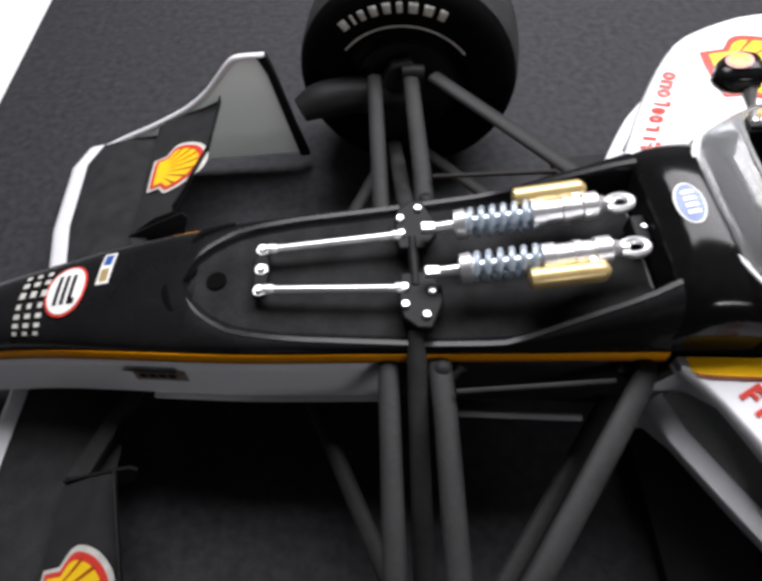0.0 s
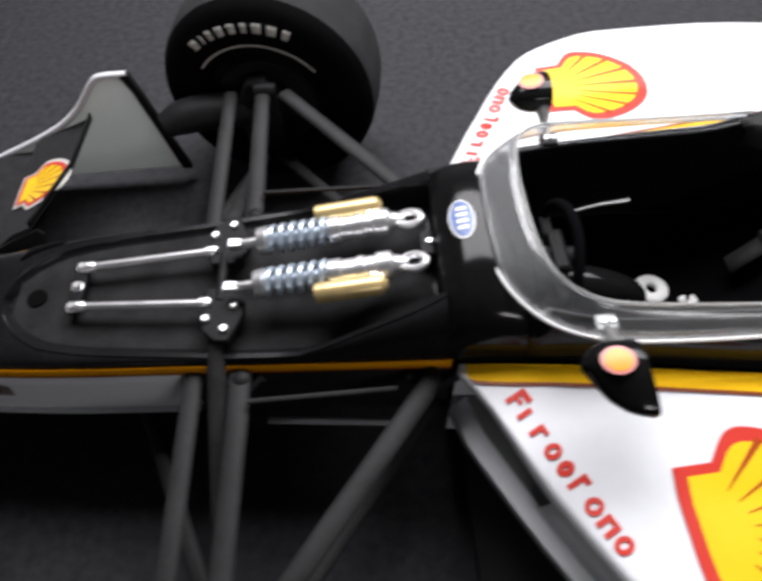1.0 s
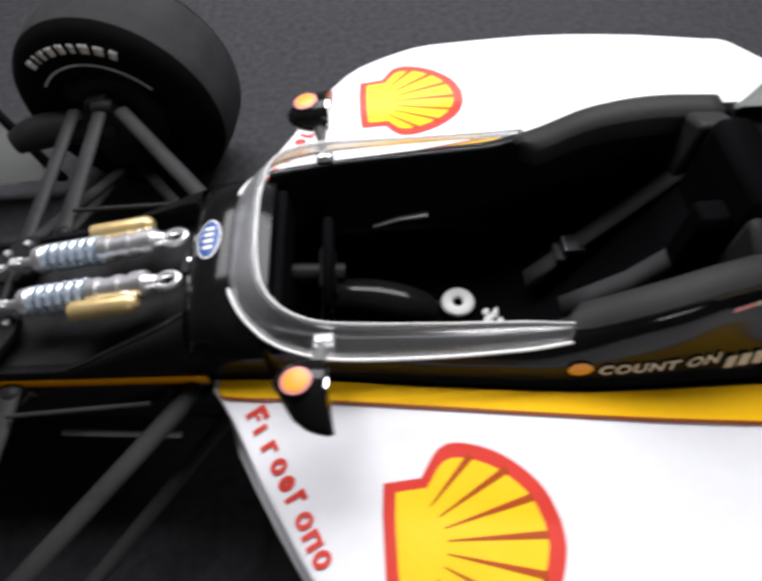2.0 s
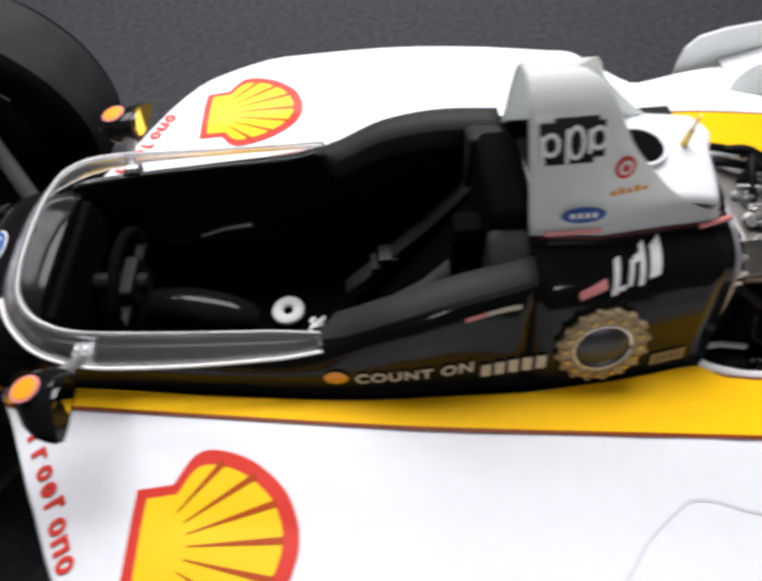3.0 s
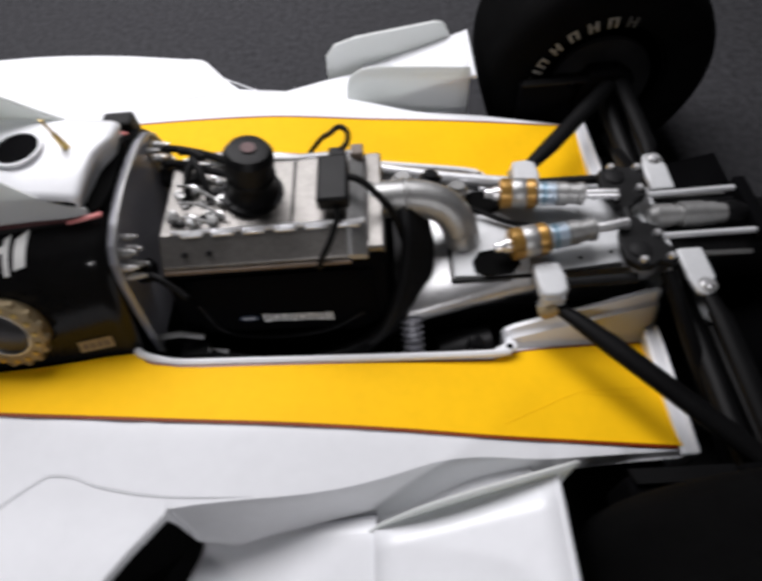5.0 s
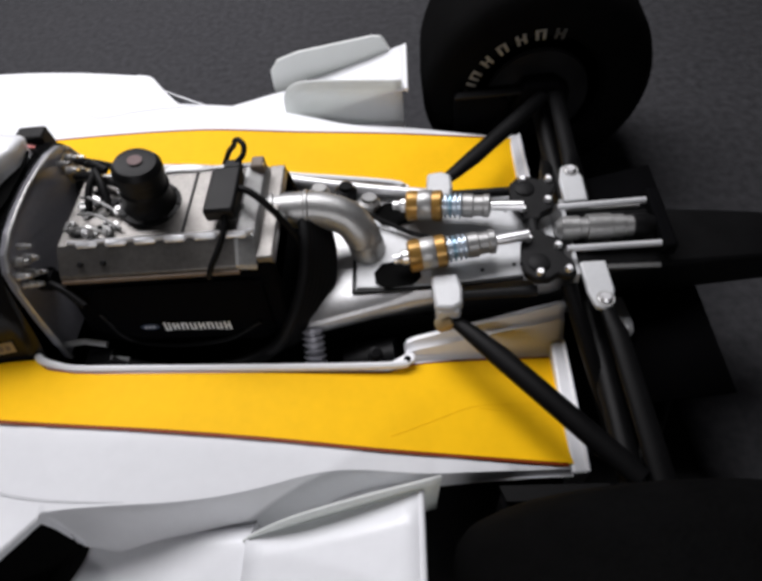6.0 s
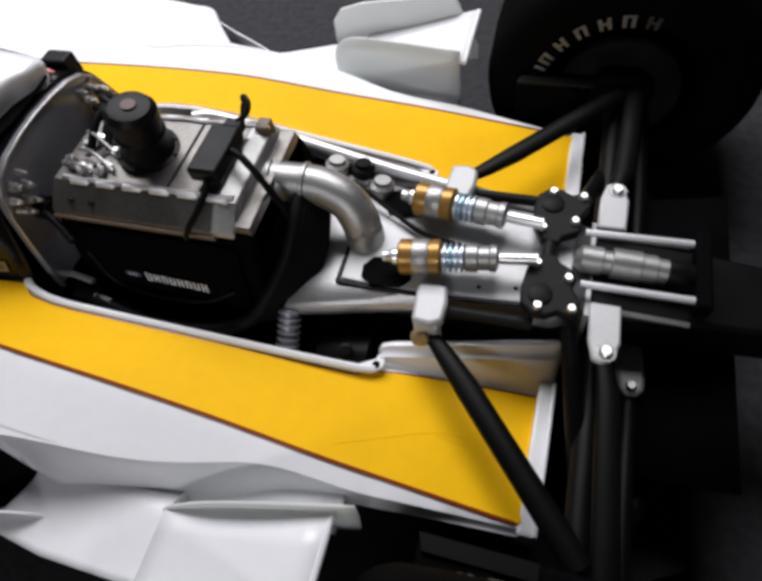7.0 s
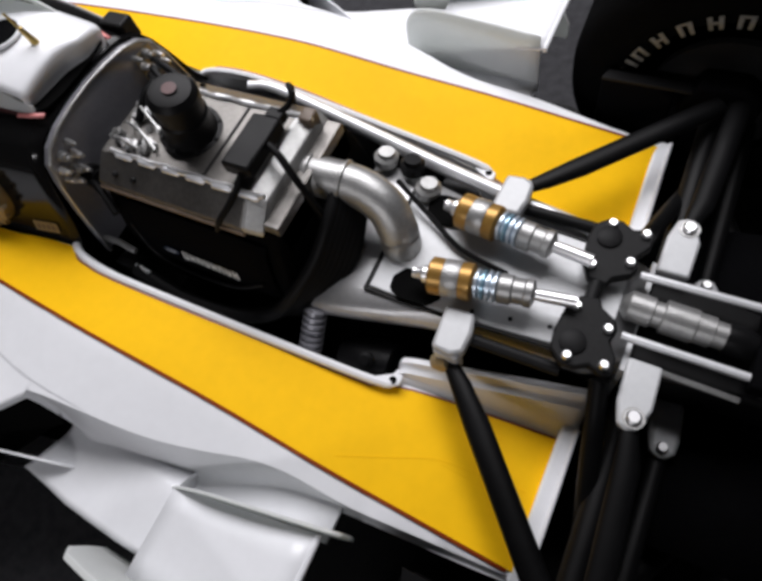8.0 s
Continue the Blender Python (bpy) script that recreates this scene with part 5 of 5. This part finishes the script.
part("flap_ring", tube([cen + nrm * .006 + side_v * (.0515 * math.cos(a)) + up_v * (.0515 * math.sin(a)) for a in [2 * math.pi * k / 40 for k in range(40)]], .0036, 8, close=True), STEEL, filler, "bright ring round the flap")


# ---- engine bay ----
half = [(.240, .40), (.232, .45), (.217, .53), (.198, .612), (.183, .650), (.158, .673), (.115, .688), (.06, .696), (0, .699)]
outline = [(-y, z) for y, z in half] + [(y, z) for y, z in half[-2::-1]]
bulk = part("bulkhead_plate", slab(outline, "x", 1.869, 1.879), GREYDARK, car, "grey metal bulkhead plate behind the cockpit", smooth=False)
part("tan_tag", block(1.8795, 1.8835, .118, .172, .590, .652), DULLGOLD, bulk, "tan plate on the bulkhead", smooth=False, bevel=.002)
part("bulkhead_rim", tube([(1.880, y * .985, z - .004) for y, z in outline], .0045, 10), ALLOY, bulk, "bright rolled rim of the bulkhead")
for s in SIDES:
    for k, (y, z, r) in enumerate(((.150, .640, .010), (.172, .622, .007), (.128, .625, .008), (.150, .604, .009), (.165, .585, .007), (.138, .590, .006), (.12, .652, .006), (.178, .60, .005))):
        part("connector", lathe([(0, r * 1.2), (.006, r * 1.2), (.007, r), (.02, r), (.021, r * .6), (.03, r * .6)], (1.879, s * y, z), (1, 0, 0), 10), STEEL if k % 3 else ALLOY, bulk, "bright screw connector")
    part("connector_socket", lathe([(0, .026), (.02, .026), (.022, .018), (.03, .018)], (1.879, s * .135, .560), (1, 0, 0), 14), PLASTIC, bulk, "black round socket")
    part("corner_stay", tube([(1.879, s * .222, .43), (1.93, s * .222, .44), (1.98, s * .226, .43)], .007, 8), ALLOY, bulk)

block_prof = [(-.140, .570), (-.158, .530), (-.186, .425), (-.192, .36), (-.18, .20), (.18, .20), (.192, .36), (.186, .425), (.158, .530), (.140, .570)]
engine = part("engine_block", slab(block_prof, "x", 1.925, 2.385), DARKPAD, car, "black engine block with cam covers", smooth=False, bevel=.008)
for s in SIDES:
    cam_rows = []
    for i in range(9):
        x = 1.955 + .40 * i / 8
        e = .006 if i in (0, 8) else 0
        cam_rows.append([(x, s * y, z) for y, z in ((.150, .545 - e), (.160, .548 - e), (.174, .530 - e), (.190, .470 - e), (.200 - e, .425), (.202 - e, .405), (.196 - e, .390))])
    part("cam_cover", grid(cam_rows), DARKPAD, engine, "black cam cover", solid=.006)
    part("cover_rib", tube(smooth_path([(1.985, s * .186, .492), (2.02, s * .207, .412), (2.12, s * .214, .390), (2.24, s * .211, .398), (2.33, s * .198, .445)], 5), .0045, 8), SATIN, engine)
    if s < 0:
        for k in range(8):
            def on_cam(u, v, lift, k=k):
                return (2.114 + .0190 * k + u, -(.1965 - .24 * v + lift), .446 - .0011 * k + .97 * v + lift * .3)
            tall = .0125 if k in (0, 7) else .0105
            bar_mark("cover_letter", engine, on_cam, 0, .0048, -tall, tall, VINYL_W, .003)
            bar_mark("cover_letter", engine, on_cam, .0095, .0143, -tall, tall * .9, VINYL_W, .003)
            cross = (-.8, 0, .8)[k % 3] * tall
            bar_mark("cover_letter", engine, on_cam, .0048, .0095, cross - .002, cross + .002, VINYL_W, .003)
disc_mark("small_oval", engine, lambda u, v, l: (2.082 + u, -(.1965 - .24 * v + l), .448 + .97 * v + l * .3), .022, .0085, DIMBLUE, .003)
for k in range(3):
    bar_mark("small_oval_mark", engine, lambda u, v, l: (2.082 + u, -(.1965 - .24 * v + l), .448 + .97 * v + l * .3), -.012 + .009 * k, -.006 + .009 * k, -.003, .003, GREY_LINE, .0042)


def plenum():
    prof = [(-.154, .574), (-.152, .582), (-.112, .614), (-.100, .622), (.100, .622), (.112, .614), (.152, .582), (.154, .574)]
    return slab(prof, "x", 1.934, 2.314)


plen = part("plenum_chamber", plenum(), PLENUM, car, "cast alloy plenum chamber on top of the engine", smooth=False, bevel=.006)
cap_line = [(-.154, .574), (-.150, .586), (-.112, .616), (-.100, .624), (.100, .624), (.112, .616), (.150, .586), (.154, .574)]
part("plenum_cap", grid([[(x, y * k, z - d) for y, z in cap_line] for x, k, d in ((2.312, 1.0, 0), (2.320, 1.0, .001), (2.350, .94, .016), (2.354, .92, .024))], closed=True, caps=True), ALLOY, plen, "bright sloping end of the plenum", smooth=False, bevel=.003)
part("plenum_back", slab([(-.138, .50), (-.134, .585), (.134, .585), (.138, .50)], "x", 2.350, 2.385), PLENUM, plen, smooth=False, bevel=.004)
for s in SIDES:
    part("flange", block(1.936, 2.318, s * .150 - .009, s * .150 + .009, .565, .575), BROWN, plen, "brown stained flange", smooth=False, bevel=.003)
    part("top_ridge", tube(smooth_path([(1.96 + .039 * k, s * (.094 + .003 * (k % 2)), .623) for k in range(11)], 2), .0055, 8), STEEL, plen, "bright uneven weld bead")
    for k in range(6):
        part("ridge_boss", lathe([(0, .003), (.006, .0085), (.045, .0085), (.052, .003)], (1.975 + .063 * k, s * .098, .619), (1, 0, 0), 10), ALU, plen)
    for k in range(2):
        bolt("plenum_bolt", (1.985 + .05 * k, s * .133, .598), (0, s * .62, .78), .0065, .006, plen, SATIN)
random.seed(4)
for k in range(26):
    x, y = 1.955 + .10 * random.random(), -.085 + .15 * random.random()
    h, r = .010 + .018 * random.random(), .005 + .006 * random.random()
    part("union", lathe([(0, r), (h * .4, r), (h * .45, r * 1.25), (h * .7, r * 1.25), (h * .75, r * .7), (h, r * .7)], (x, y, .620), (random.uniform(-.4, .4), random.uniform(-.6, .2), 1), 8), (ALLOY, STEEL, SATIN, ALLOY)[k % 4], plen, "bright pipe union")
for a, b, c in (((1.965, -.07, .635), (2.0, -.075, .645), (2.05, -.082, .630)), ((1.97, -.03, .64), (2.02, -.045, .648), (2.07, -.07, .63)), ((1.96, .02, .64), (2.0, .0, .65), (2.06, -.03, .632))):
    part("fuel_pipe", tube(smooth_path([a, b, c], 5), .0035, 8), ALLOY, plen, "thin bright pipe")
part("corner_tab", block(2.322, 2.350, .085, .118, .590, .630), BROWN, plen, "dull brown corner tab", smooth=False, bevel=.004)
part("plenum_groove", block(2.20, 2.206, -.098, .098, .6222, .6235), SATIN, plen, smooth=False)

valve = part("relief_valve", lathe([(0, .064), (.012, .064), (.014, .055), (.022, .052), (.052, .048), (.056, .050), (.062, .050), (.066, .046), (.088, .045), (.092, .049), (.112, .049), (.118, .044), (.124, .040), (.126, .030)], (2.118, -.004, .622), (.18, .0, 1), 32), PLASTIC, car, "black domed relief valve on the plenum")
disc_mark("red_dot", valve, lambda u, v, l: (2.1418 + u, -.004 + v, .7465 - .18 * u + l), .014, .014, DIMRED, .003)
for k in range(8):
    a = 2 * math.pi * k / 8
    bolt("valve_bolt", (2.120 + .058 * math.cos(a), -.004 + .058 * math.sin(a), .633 - .18 * .058 * math.cos(a)), (.18, 0, 1), .005, .005, valve, SATIN)
box = part("sensor_box", block(2.258, 2.322, -.076, .050, .636, .668), PLASTIC, car, "black sensor box with a cable", bevel=.006)
part("box_boss", block(2.280, 2.316, .048, .075, .640, .664), PLASTIC, box, smooth=False, bevel=.004)
part("box_foot", block(2.27, 2.315, -.06, 0.02, .618, .64), ALLOY, box, smooth=False, bevel=.004)
part("cable_loop", tube(smooth_path([(2.305, .066, .660), (2.320, .080, .668), (2.322, .098, .678), (2.310, .112, .682), (2.295, .126, .668), (2.280, .145, .640), (2.258, .165, .612), (2.235, .183, .575), (2.212, .197, .535), (2.19, .2, .49)], 6), .0062, 10), HOSE, box, "black cable loop")
part("thick_cable", tube(smooth_path([(2.318, -.004, .655), (2.345, -.016, .652), (2.378, -.034, .625), (2.406, -.046, .575), (2.420, -.050, .520), (2.428, -.075, .460), (2.41, -.11, .42)], 6), .0075, 10), HOSE, box, "black cable drooping behind the plenum")
part("thin_cable", tube(smooth_path([(2.298, -.074, .648), (2.296, -.098, .634), (2.280, -.128, .608), (2.262, -.150, .585), (2.25, -.160, .560)], 5), .0065, 8), HOSE, box, "black cable")
for k in range(7):
    d = .013 * k
    part("wiring_loom", tube(smooth_path([(2.425 + d * .5, .03, .555 - d * .6), (2.435 + d * .55, -.05, .525 - d * .8), (2.425 + d * .4, -.12, .475 - d * .9), (2.395, -.19, .43 - d * .8), (2.345 - d, -.235, .385 - d * .5), (2.25 - d, -.262, .365 - d * .3), (2.10, -.268, .365), (1.99, -.258, .385 + d * .3)], 5), .0155, 10), HOSE, car, "black wiring loom sweeping round the engine")
for p in (((1.90, .15, .630), (1.95, .13, .640), (2.02, .105, .638), (2.075, .060, .650)), ((1.90, .12, .61), (1.955, .09, .636), (2.01, .06, .644), (2.07, .03, .65)), ((1.995, .07, .668), (1.985, .03, .655), (1.982, -.015, .628)), ((1.992, .07, .668), (2.015, .03, .655), (2.03, -.015, .628)), ((1.96, .10, .660), (1.985, .085, .672), (2.015, .07, .664)), ((1.90, -.15, .565), (1.935, -.165, .555), (1.975, -.19, .53))):
    part("bay_hose", tube(smooth_path(p, 6), .0085, 9), HOSE, car, "black hose from the bulkhead")
part("oil_tank", lathe([(0, .07), (.01, .078), (.12, .078), (.13, .07)], (1.905, -.0, .49), (1, 0, 0), 24), PLASTIC, car, "dark round tank behind the bulkhead")
part("small_box", block(1.925, 1.985, -.262, -.225, .36, .41), PLASTIC, car, "black box low beside the engine", smooth=False, bevel=.004)
part("bright_clip", tube([(1.99, -.252, .415), (2.03, -.256, .410)], .005, 8), STEEL, car, "bright clip")
hose = part("ribbed_hose", tube([(2.43, -.185, .385), (2.432, -.30, .285)], .020, 16), GREYDARK, car, "ribbed metal hose low in the bay")
hose_way = Vector((.002, -.115, -.10)).normalized()
for k in range(10):
    part("hose_rib", lathe([(-.005, .020), (-.002, .026), (.002, .026), (.005, .020)], Vector((2.43, -.190, .380)) + hose_way * (.0145 * k), hose_way, 18), GREYDARK, hose)
part("dark_duct", lathe([(0, .05), (.06, .055), (.12, .05)], (2.50, -.235, .27), (1, .1, .2), 18), PLASTIC, car, "dark duct beside the gearbox")
part("dark_duct", lathe([(0, .045), (.06, .05), (.10, .04)], (2.55, .225, .30), (1, -.1, .1), 18), PLASTIC, car, "dark duct beside the gearbox")
part("starter_boss", lathe([(0, .016), (.03, .016), (.032, .010), (.04, .010)], (2.565, -.238, .335), (.2, -.3, 1), 12), PLASTIC, car, "dark round fitting")

# silver duct and gearbox
ductp = smooth_path([(2.345, .020, .548), (2.40, .026, .545), (2.465, .030, .536), (2.520, .020, .515), (2.548, .002, .482), (2.558, -.010, .448), (2.560, -.014, .422)], 6)
duct = part("silver_duct", tube(ductp, .041, 22), ALLOY, car, "curved cast alloy boost pipe")
for i in (2, 9):
    d = (ductp[i + 1] - ductp[i]).normalized()
    part("duct_bead", lathe([(-.006, .0405), (-.003, .045), (.003, .045), (.006, .0405)], ductp[i], d, 24), ALLOY, duct)


def gearbox():
    rows = []
    for x, hw, zt in ((2.40, .196, .405), (2.43, .194, .414), (2.465, .190, .420), (2.50, .184, .424), (2.54, .176, .426), (2.60, .163, .428), (2.66, .149, .428), (2.72, .140, .428), (2.85, .132, .428), (2.96, .128, .427), (3.02, .105, .425)):
        lid = min(.124, hw - .012)
        half = [(.09, zt - .17), (hw - .05, zt - .10), (hw - .016, zt - .062), (hw - .003, zt - .046), (hw, zt - .030), (hw - .006, zt - .016), (hw - .018, zt - .006), (lid, zt), (.05, zt + .003)]
        rows.append([(x, -y, z) for y, z in half] + [(x, y, z) for y, z in half[::-1]])
    return grid(rows)


gear = part("gearbox_casing", gearbox(), BELL, car, "cast grey gearbox casing", solid=.006)
lid_line = [(2.534, -.118), (2.60, -.121), (2.70, -.120), (2.82, -.114), (2.90, -.108), (2.985, -.104), (2.985, .104), (2.90, .108), (2.82, .114), (2.70, .120), (2.60, .121), (2.534, .118)]
part("gearbox_lid", slab(lid_line, "z", .426, .4355), GREYCAST, gear, "pale grey gearbox lid", smooth=False, bevel=.003)
part("casing_back", block(3.015, 3.024, -.11, .11, .27, .428), GREYCAST, gear, smooth=False)
for s in SIDES:
    part("panel_joint", slab([(2.5245, s * .012), (2.5315, s * .012), (2.5315, s * .1215), (2.60, s * .1235), (2.70, s * .1225), (2.90, s * .110), (2.90, s * .1155), (2.70, s * .128), (2.60, s * .129), (2.5245, s * .127)], "z", .425, .4335), VINYL_K, gear, "dark joint round the gearbox lid", smooth=False)
    # the pocket is not cut; a black patch on the lid gives its shade
    shape = [(2.575, .085), (2.592, .060), (2.63, .055), (2.675, .07), (2.680, .10), (2.66, .122), (2.60, .125), (2.578, .11)]
    part("pocket_shade", slab([(x, s * y) for x, y in shape], "z", .4375, .4425), WELL, gear, "flat black patch drawn for the shaded pocket in the casing", smooth=False)
    part("tie_bar", tube([(2.76, s * .150, .428), (2.925, s * .148, .428)], .012, 12), SATIN, car, "black tie bar")
    for k in range(3):
        bolt("casing_bolt", (2.745 + .07 * k, s * (.10 - .01 * k), .434), (0, 0, 1), .0045, .004, gear, SATIN)
    bracket = part("front_leg_bracket", slab([(2.700, s * .112), (2.758, s * .112), (2.766, s * .150), (2.764, s * .190), (2.742, s * .202), (2.706, s * .198)], "z", .432, .462), GREYCAST, car, "pale grey suspension bracket", bevel=.007)
    part("bracket_cheek", slab([(2.704, s * .186), (2.762, s * .186), (2.756, s * .206), (2.712, s * .206)], "z", .392, .452), GREYCAST, bracket, smooth=False, bevel=.006)
    part("bracket_joint", lathe([(-.02, .016), (0, .019), (.02, .016)], (2.728, s * .205, .412), (.6, 0, .5), 14), DULLGOLD, bracket)
    tail = part("rear_leg_bracket", slab([(3.022, s * .088), (3.078, s * .088), (3.080, s * .165), (3.066, s * .205), (3.050, s * .212), (3.034, s * .204), (3.024, s * .165)], "z", .428, .444), GREYCAST, car, "pale grey pointed suspension bracket", bevel=.005)
    part("bolt_seat", lathe([(0, .0185), (.0015, .0185), (.0015, .015)], (3.055, s * .188, .444), (0, 0, 1), 20), ALLOY, tail)
    bolt("bracket_bolt", (3.055, s * .188, .444), (0, 0, 1), .013, .010, tail, STEEL)
    lower = part("toe_bracket", slab([(3.098, s * .080), (3.152, s * .080), (3.160, s * .150), (3.158, s * .176), (3.146, s * .192), (3.128, s * .194), (3.114, s * .182), (3.106, s * .150)], "z", .262, .288), GREYCAST, car, "pale grey round-ended lower bracket", bevel=.008)
    bolt("bracket_bolt", (3.133, s * .174, .288), (0, 0, 1), .011, .010, lower, STEEL)
    # rear suspension arms
    part("rear_upper_arm", tube([(2.738, s * .200, .420), (2.775, s * .235, .418), (2.83, s * .293, .414), (3.02, s * .505, .402), (3.05, s * .54, .40)], [.013, .019, .0235, .0235, .020], 16, flat=.62), ARM_REAR, car, "black faired rear suspension arm")
    part("rear_upper_arm", tube([(3.056, s * .205, .432), (3.068, s * .26, .425), (3.088, s * .56, .395)], [.014, .021, .023], 16, flat=.62), ARM_REAR, car, "black faired rear suspension arm")
    part("rear_pushrod", tube([(2.990, s * .145, .440), (3.09, s * .56, .20)], .017, 14), ARM_REAR, car, "black rear pushrod")
    part("toe_link", tube([(3.136, s * .19, .262), (3.13, s * .60, .29)], .016, 14, flat=.7), ARM_REAR, car, "black toe link")
    part("rear_lower_arm", tube([(2.72, s * .16, .22), (3.03, s * .58, .17)], .02, 14, flat=.6), ARM_REAR, car, "black lower rear arm")
    part("rear_lower_arm", tube([(3.30, s * .12, .22), (3.07, s * .58, .17)], .02, 14, flat=.6), ARM_REAR, car, "black lower rear arm")
    part("drive_shaft", tube([(3.05, s * .12, .342), (3.05, s * .60, .342)], .024, 16), ARM_REAR, car, "black drive shaft")
    part("rear_upright", slab([(2.98, .18), (3.12, .18), (3.13, .40), (3.09, .43), (3.0, .43), (2.97, .36)], "y", s * .55, s * .605), DARKPAD, car, "black rear upright", bevel=.01)
    part("brake_scoop", slab([(2.80, .40), (2.92, .405), (2.96, .38), (2.96, .25), (2.80, .25)], "y", s * .555, s * .60), DARKPAD, car, "dark rear brake scoop", bevel=.008)
    part("tyre_deflector", slab([(2.80, s * .548), (2.99, s * .548), (2.99, s * .575), (2.81, s * .575)], "z", .405, .412), ARM_REAR, car, "thin dark strip ahead of the tyre", smooth=False)


def rear_damper(s):
    p0, p1 = Vector((2.607, s * .082, .480)), Vector((2.920, s * .042, .489))
    ax = (p1 - p0).normalized()
    body = part("rear_damper", lathe([(.048, .030), (.052, .0355), (.070, .0355), (.074, .0345), (.112, .0345), (.116, .0355), (.128, .0355), (.132, .030)], p0, ax, 22), AMBER, car, "rear damper with a gold body and bright spring")
    part("silver_band", lathe([(.076, .035), (.078, .0362), (.106, .0362), (.108, .035)], p0, ax, 22), ALLOY, body, "silver tape band")
    part("end_eye", lathe([(.016, .011), (.03, .012), (.036, .017), (.052, .017)], p0, ax, 12), STEEL, body)
    for k in range(4):
        part("spring_coil", lathe([(.134 + .011 * k, .021), (.1365 + .011 * k, .0285), (.1405 + .011 * k, .0285), (.143 + .011 * k, .021)], p0, ax, 20), BLUEALU if k == 1 else ZINC, body)
    part("spring_core", lathe([(.130, .0205), (.180, .0205)], p0, ax, 18), ZINC, body)
    part("spring_cap", lathe([(.176, .024), (.179, .0275), (.200, .0275), (.203, .024), (.222, .024), (.225, .0265), (.236, .0265), (.241, .016)], p0, ax, 18), ALLOY, body)
    part("piston_rod", lathe([(.236, .0105), (.262, .012), (.312, .012)], p0, ax, 12), STEEL, body)


for s in SIDES:
    rear_damper(s)
    shape = [(2.918, .018), (2.900, .050), (2.894, .095), (2.898, .130), (2.920, .150), (2.945, .150), (2.965, .138), (2.990, .148), (3.004, .138), (3.002, .110), (2.986, .085), (2.992, .062), (2.985, .045), (2.958, .030), (2.950, .014)]
    rk = part("rear_rocker", slab([(x, s * y) for x, y in shape], "z", .452, .474), SATIN, car, "black rear rocker with bright bolts", bevel=.004)
    part("rocker_cap", lathe([(0, .022), (.004, .022), (.007, .016)], (2.930, s * .108, .474), (0, 0, 1), 20), SATIN, rk)
    for bx, by in ((2.987, .131), (2.976, .067), (2.917, .043), (2.928, .136)):
        bolt("rocker_bolt", (bx, s * by, .474), (0, 0, 1), .0085, .011, rk)
    part("link_rod", tube([(3.0, s * .061, .456), (3.206, s * .063, .458)], .0072, 12), ALU, car, "polished rear link rod")
    part("stay_rod", tube([(3.03, s * .085, .415), (3.20, s * .088, .412)], .006, 10), ALLOY, car, "thin grey stay rod")
part("rocker_shaft", tube([(2.935, -.03, .462), (2.935, .03, .462)], .012, 12), SATIN, car, "black shaft between the rear rockers")
third = part("third_damper", lathe([(0, .014), (.012, .027), (.05, .027), (.052, .023), (.066, .023), (.068, .030), (.118, .030), (.12, .027), (.145, .027), (.147, .023), (.165, .023)], (2.985, 0, .452), (1, -.03, 0), 20), ALLOY, car, "silver third damper behind the rockers")
part("damper_end", lathe([(.165, .026), (.19, .028), (.21, .020)], (2.985, 0, .452), (1, -.03, 0), 16), PLASTIC, third)
part("tail_crossbar", block(3.195, 3.222, -.085, .085, .440, .475), DARKPAD, car, "black crossbar carrying the link rods", bevel=.006)
part("crash_structure", grid([[(x, -w, .30), (x, -w, zt), (x, w, zt), (x, w, .30)] for x, w, zt in ((3.02, .105, .415), (3.2, .085, .41), (3.36, .075, .40), (3.48, .066, .39))], closed=True, caps=True), ARM_REAR, car, "black tapering rear crash structure", bevel=.01)
part("rear_diffuser", grid([[(3.0, y, .20), (3.16, y, .25), (3.32, y, .29)] for y in (-.34, -.2, 0, .2, .34)]), DARKPAD, car, "black rear diffuser", solid=.006)
part("bay_rail", tube(smooth_path([(2.02, .262, .468), (2.10, .272, .465), (2.36, .245, .425), (2.60, .212, .395), (2.95, .165, .372)], 5), .0160, 14), ALU, car, "long polished rail along the engine bay")
for x, y, z in ((2.43, .18, .44), (2.50, .17, .45), (2.56, .12, .455)):
    part("valve_cap", lathe([(0, .026), (.02, .028), (.026, .020), (.034, .018)], (x, y, z - .02), (.1, .2, 1), 18), ALLOY if x != 2.50 else PLASTIC, car, "round cap beside the boost pipe")
part("damper_hose", tube(smooth_path([(2.50, .11, .47), (2.60, .055, .455), (2.68, .01, .45), (2.78, -.01, .446)], 5), .006, 8), HOSE, car, "thin black hose across the gearbox")
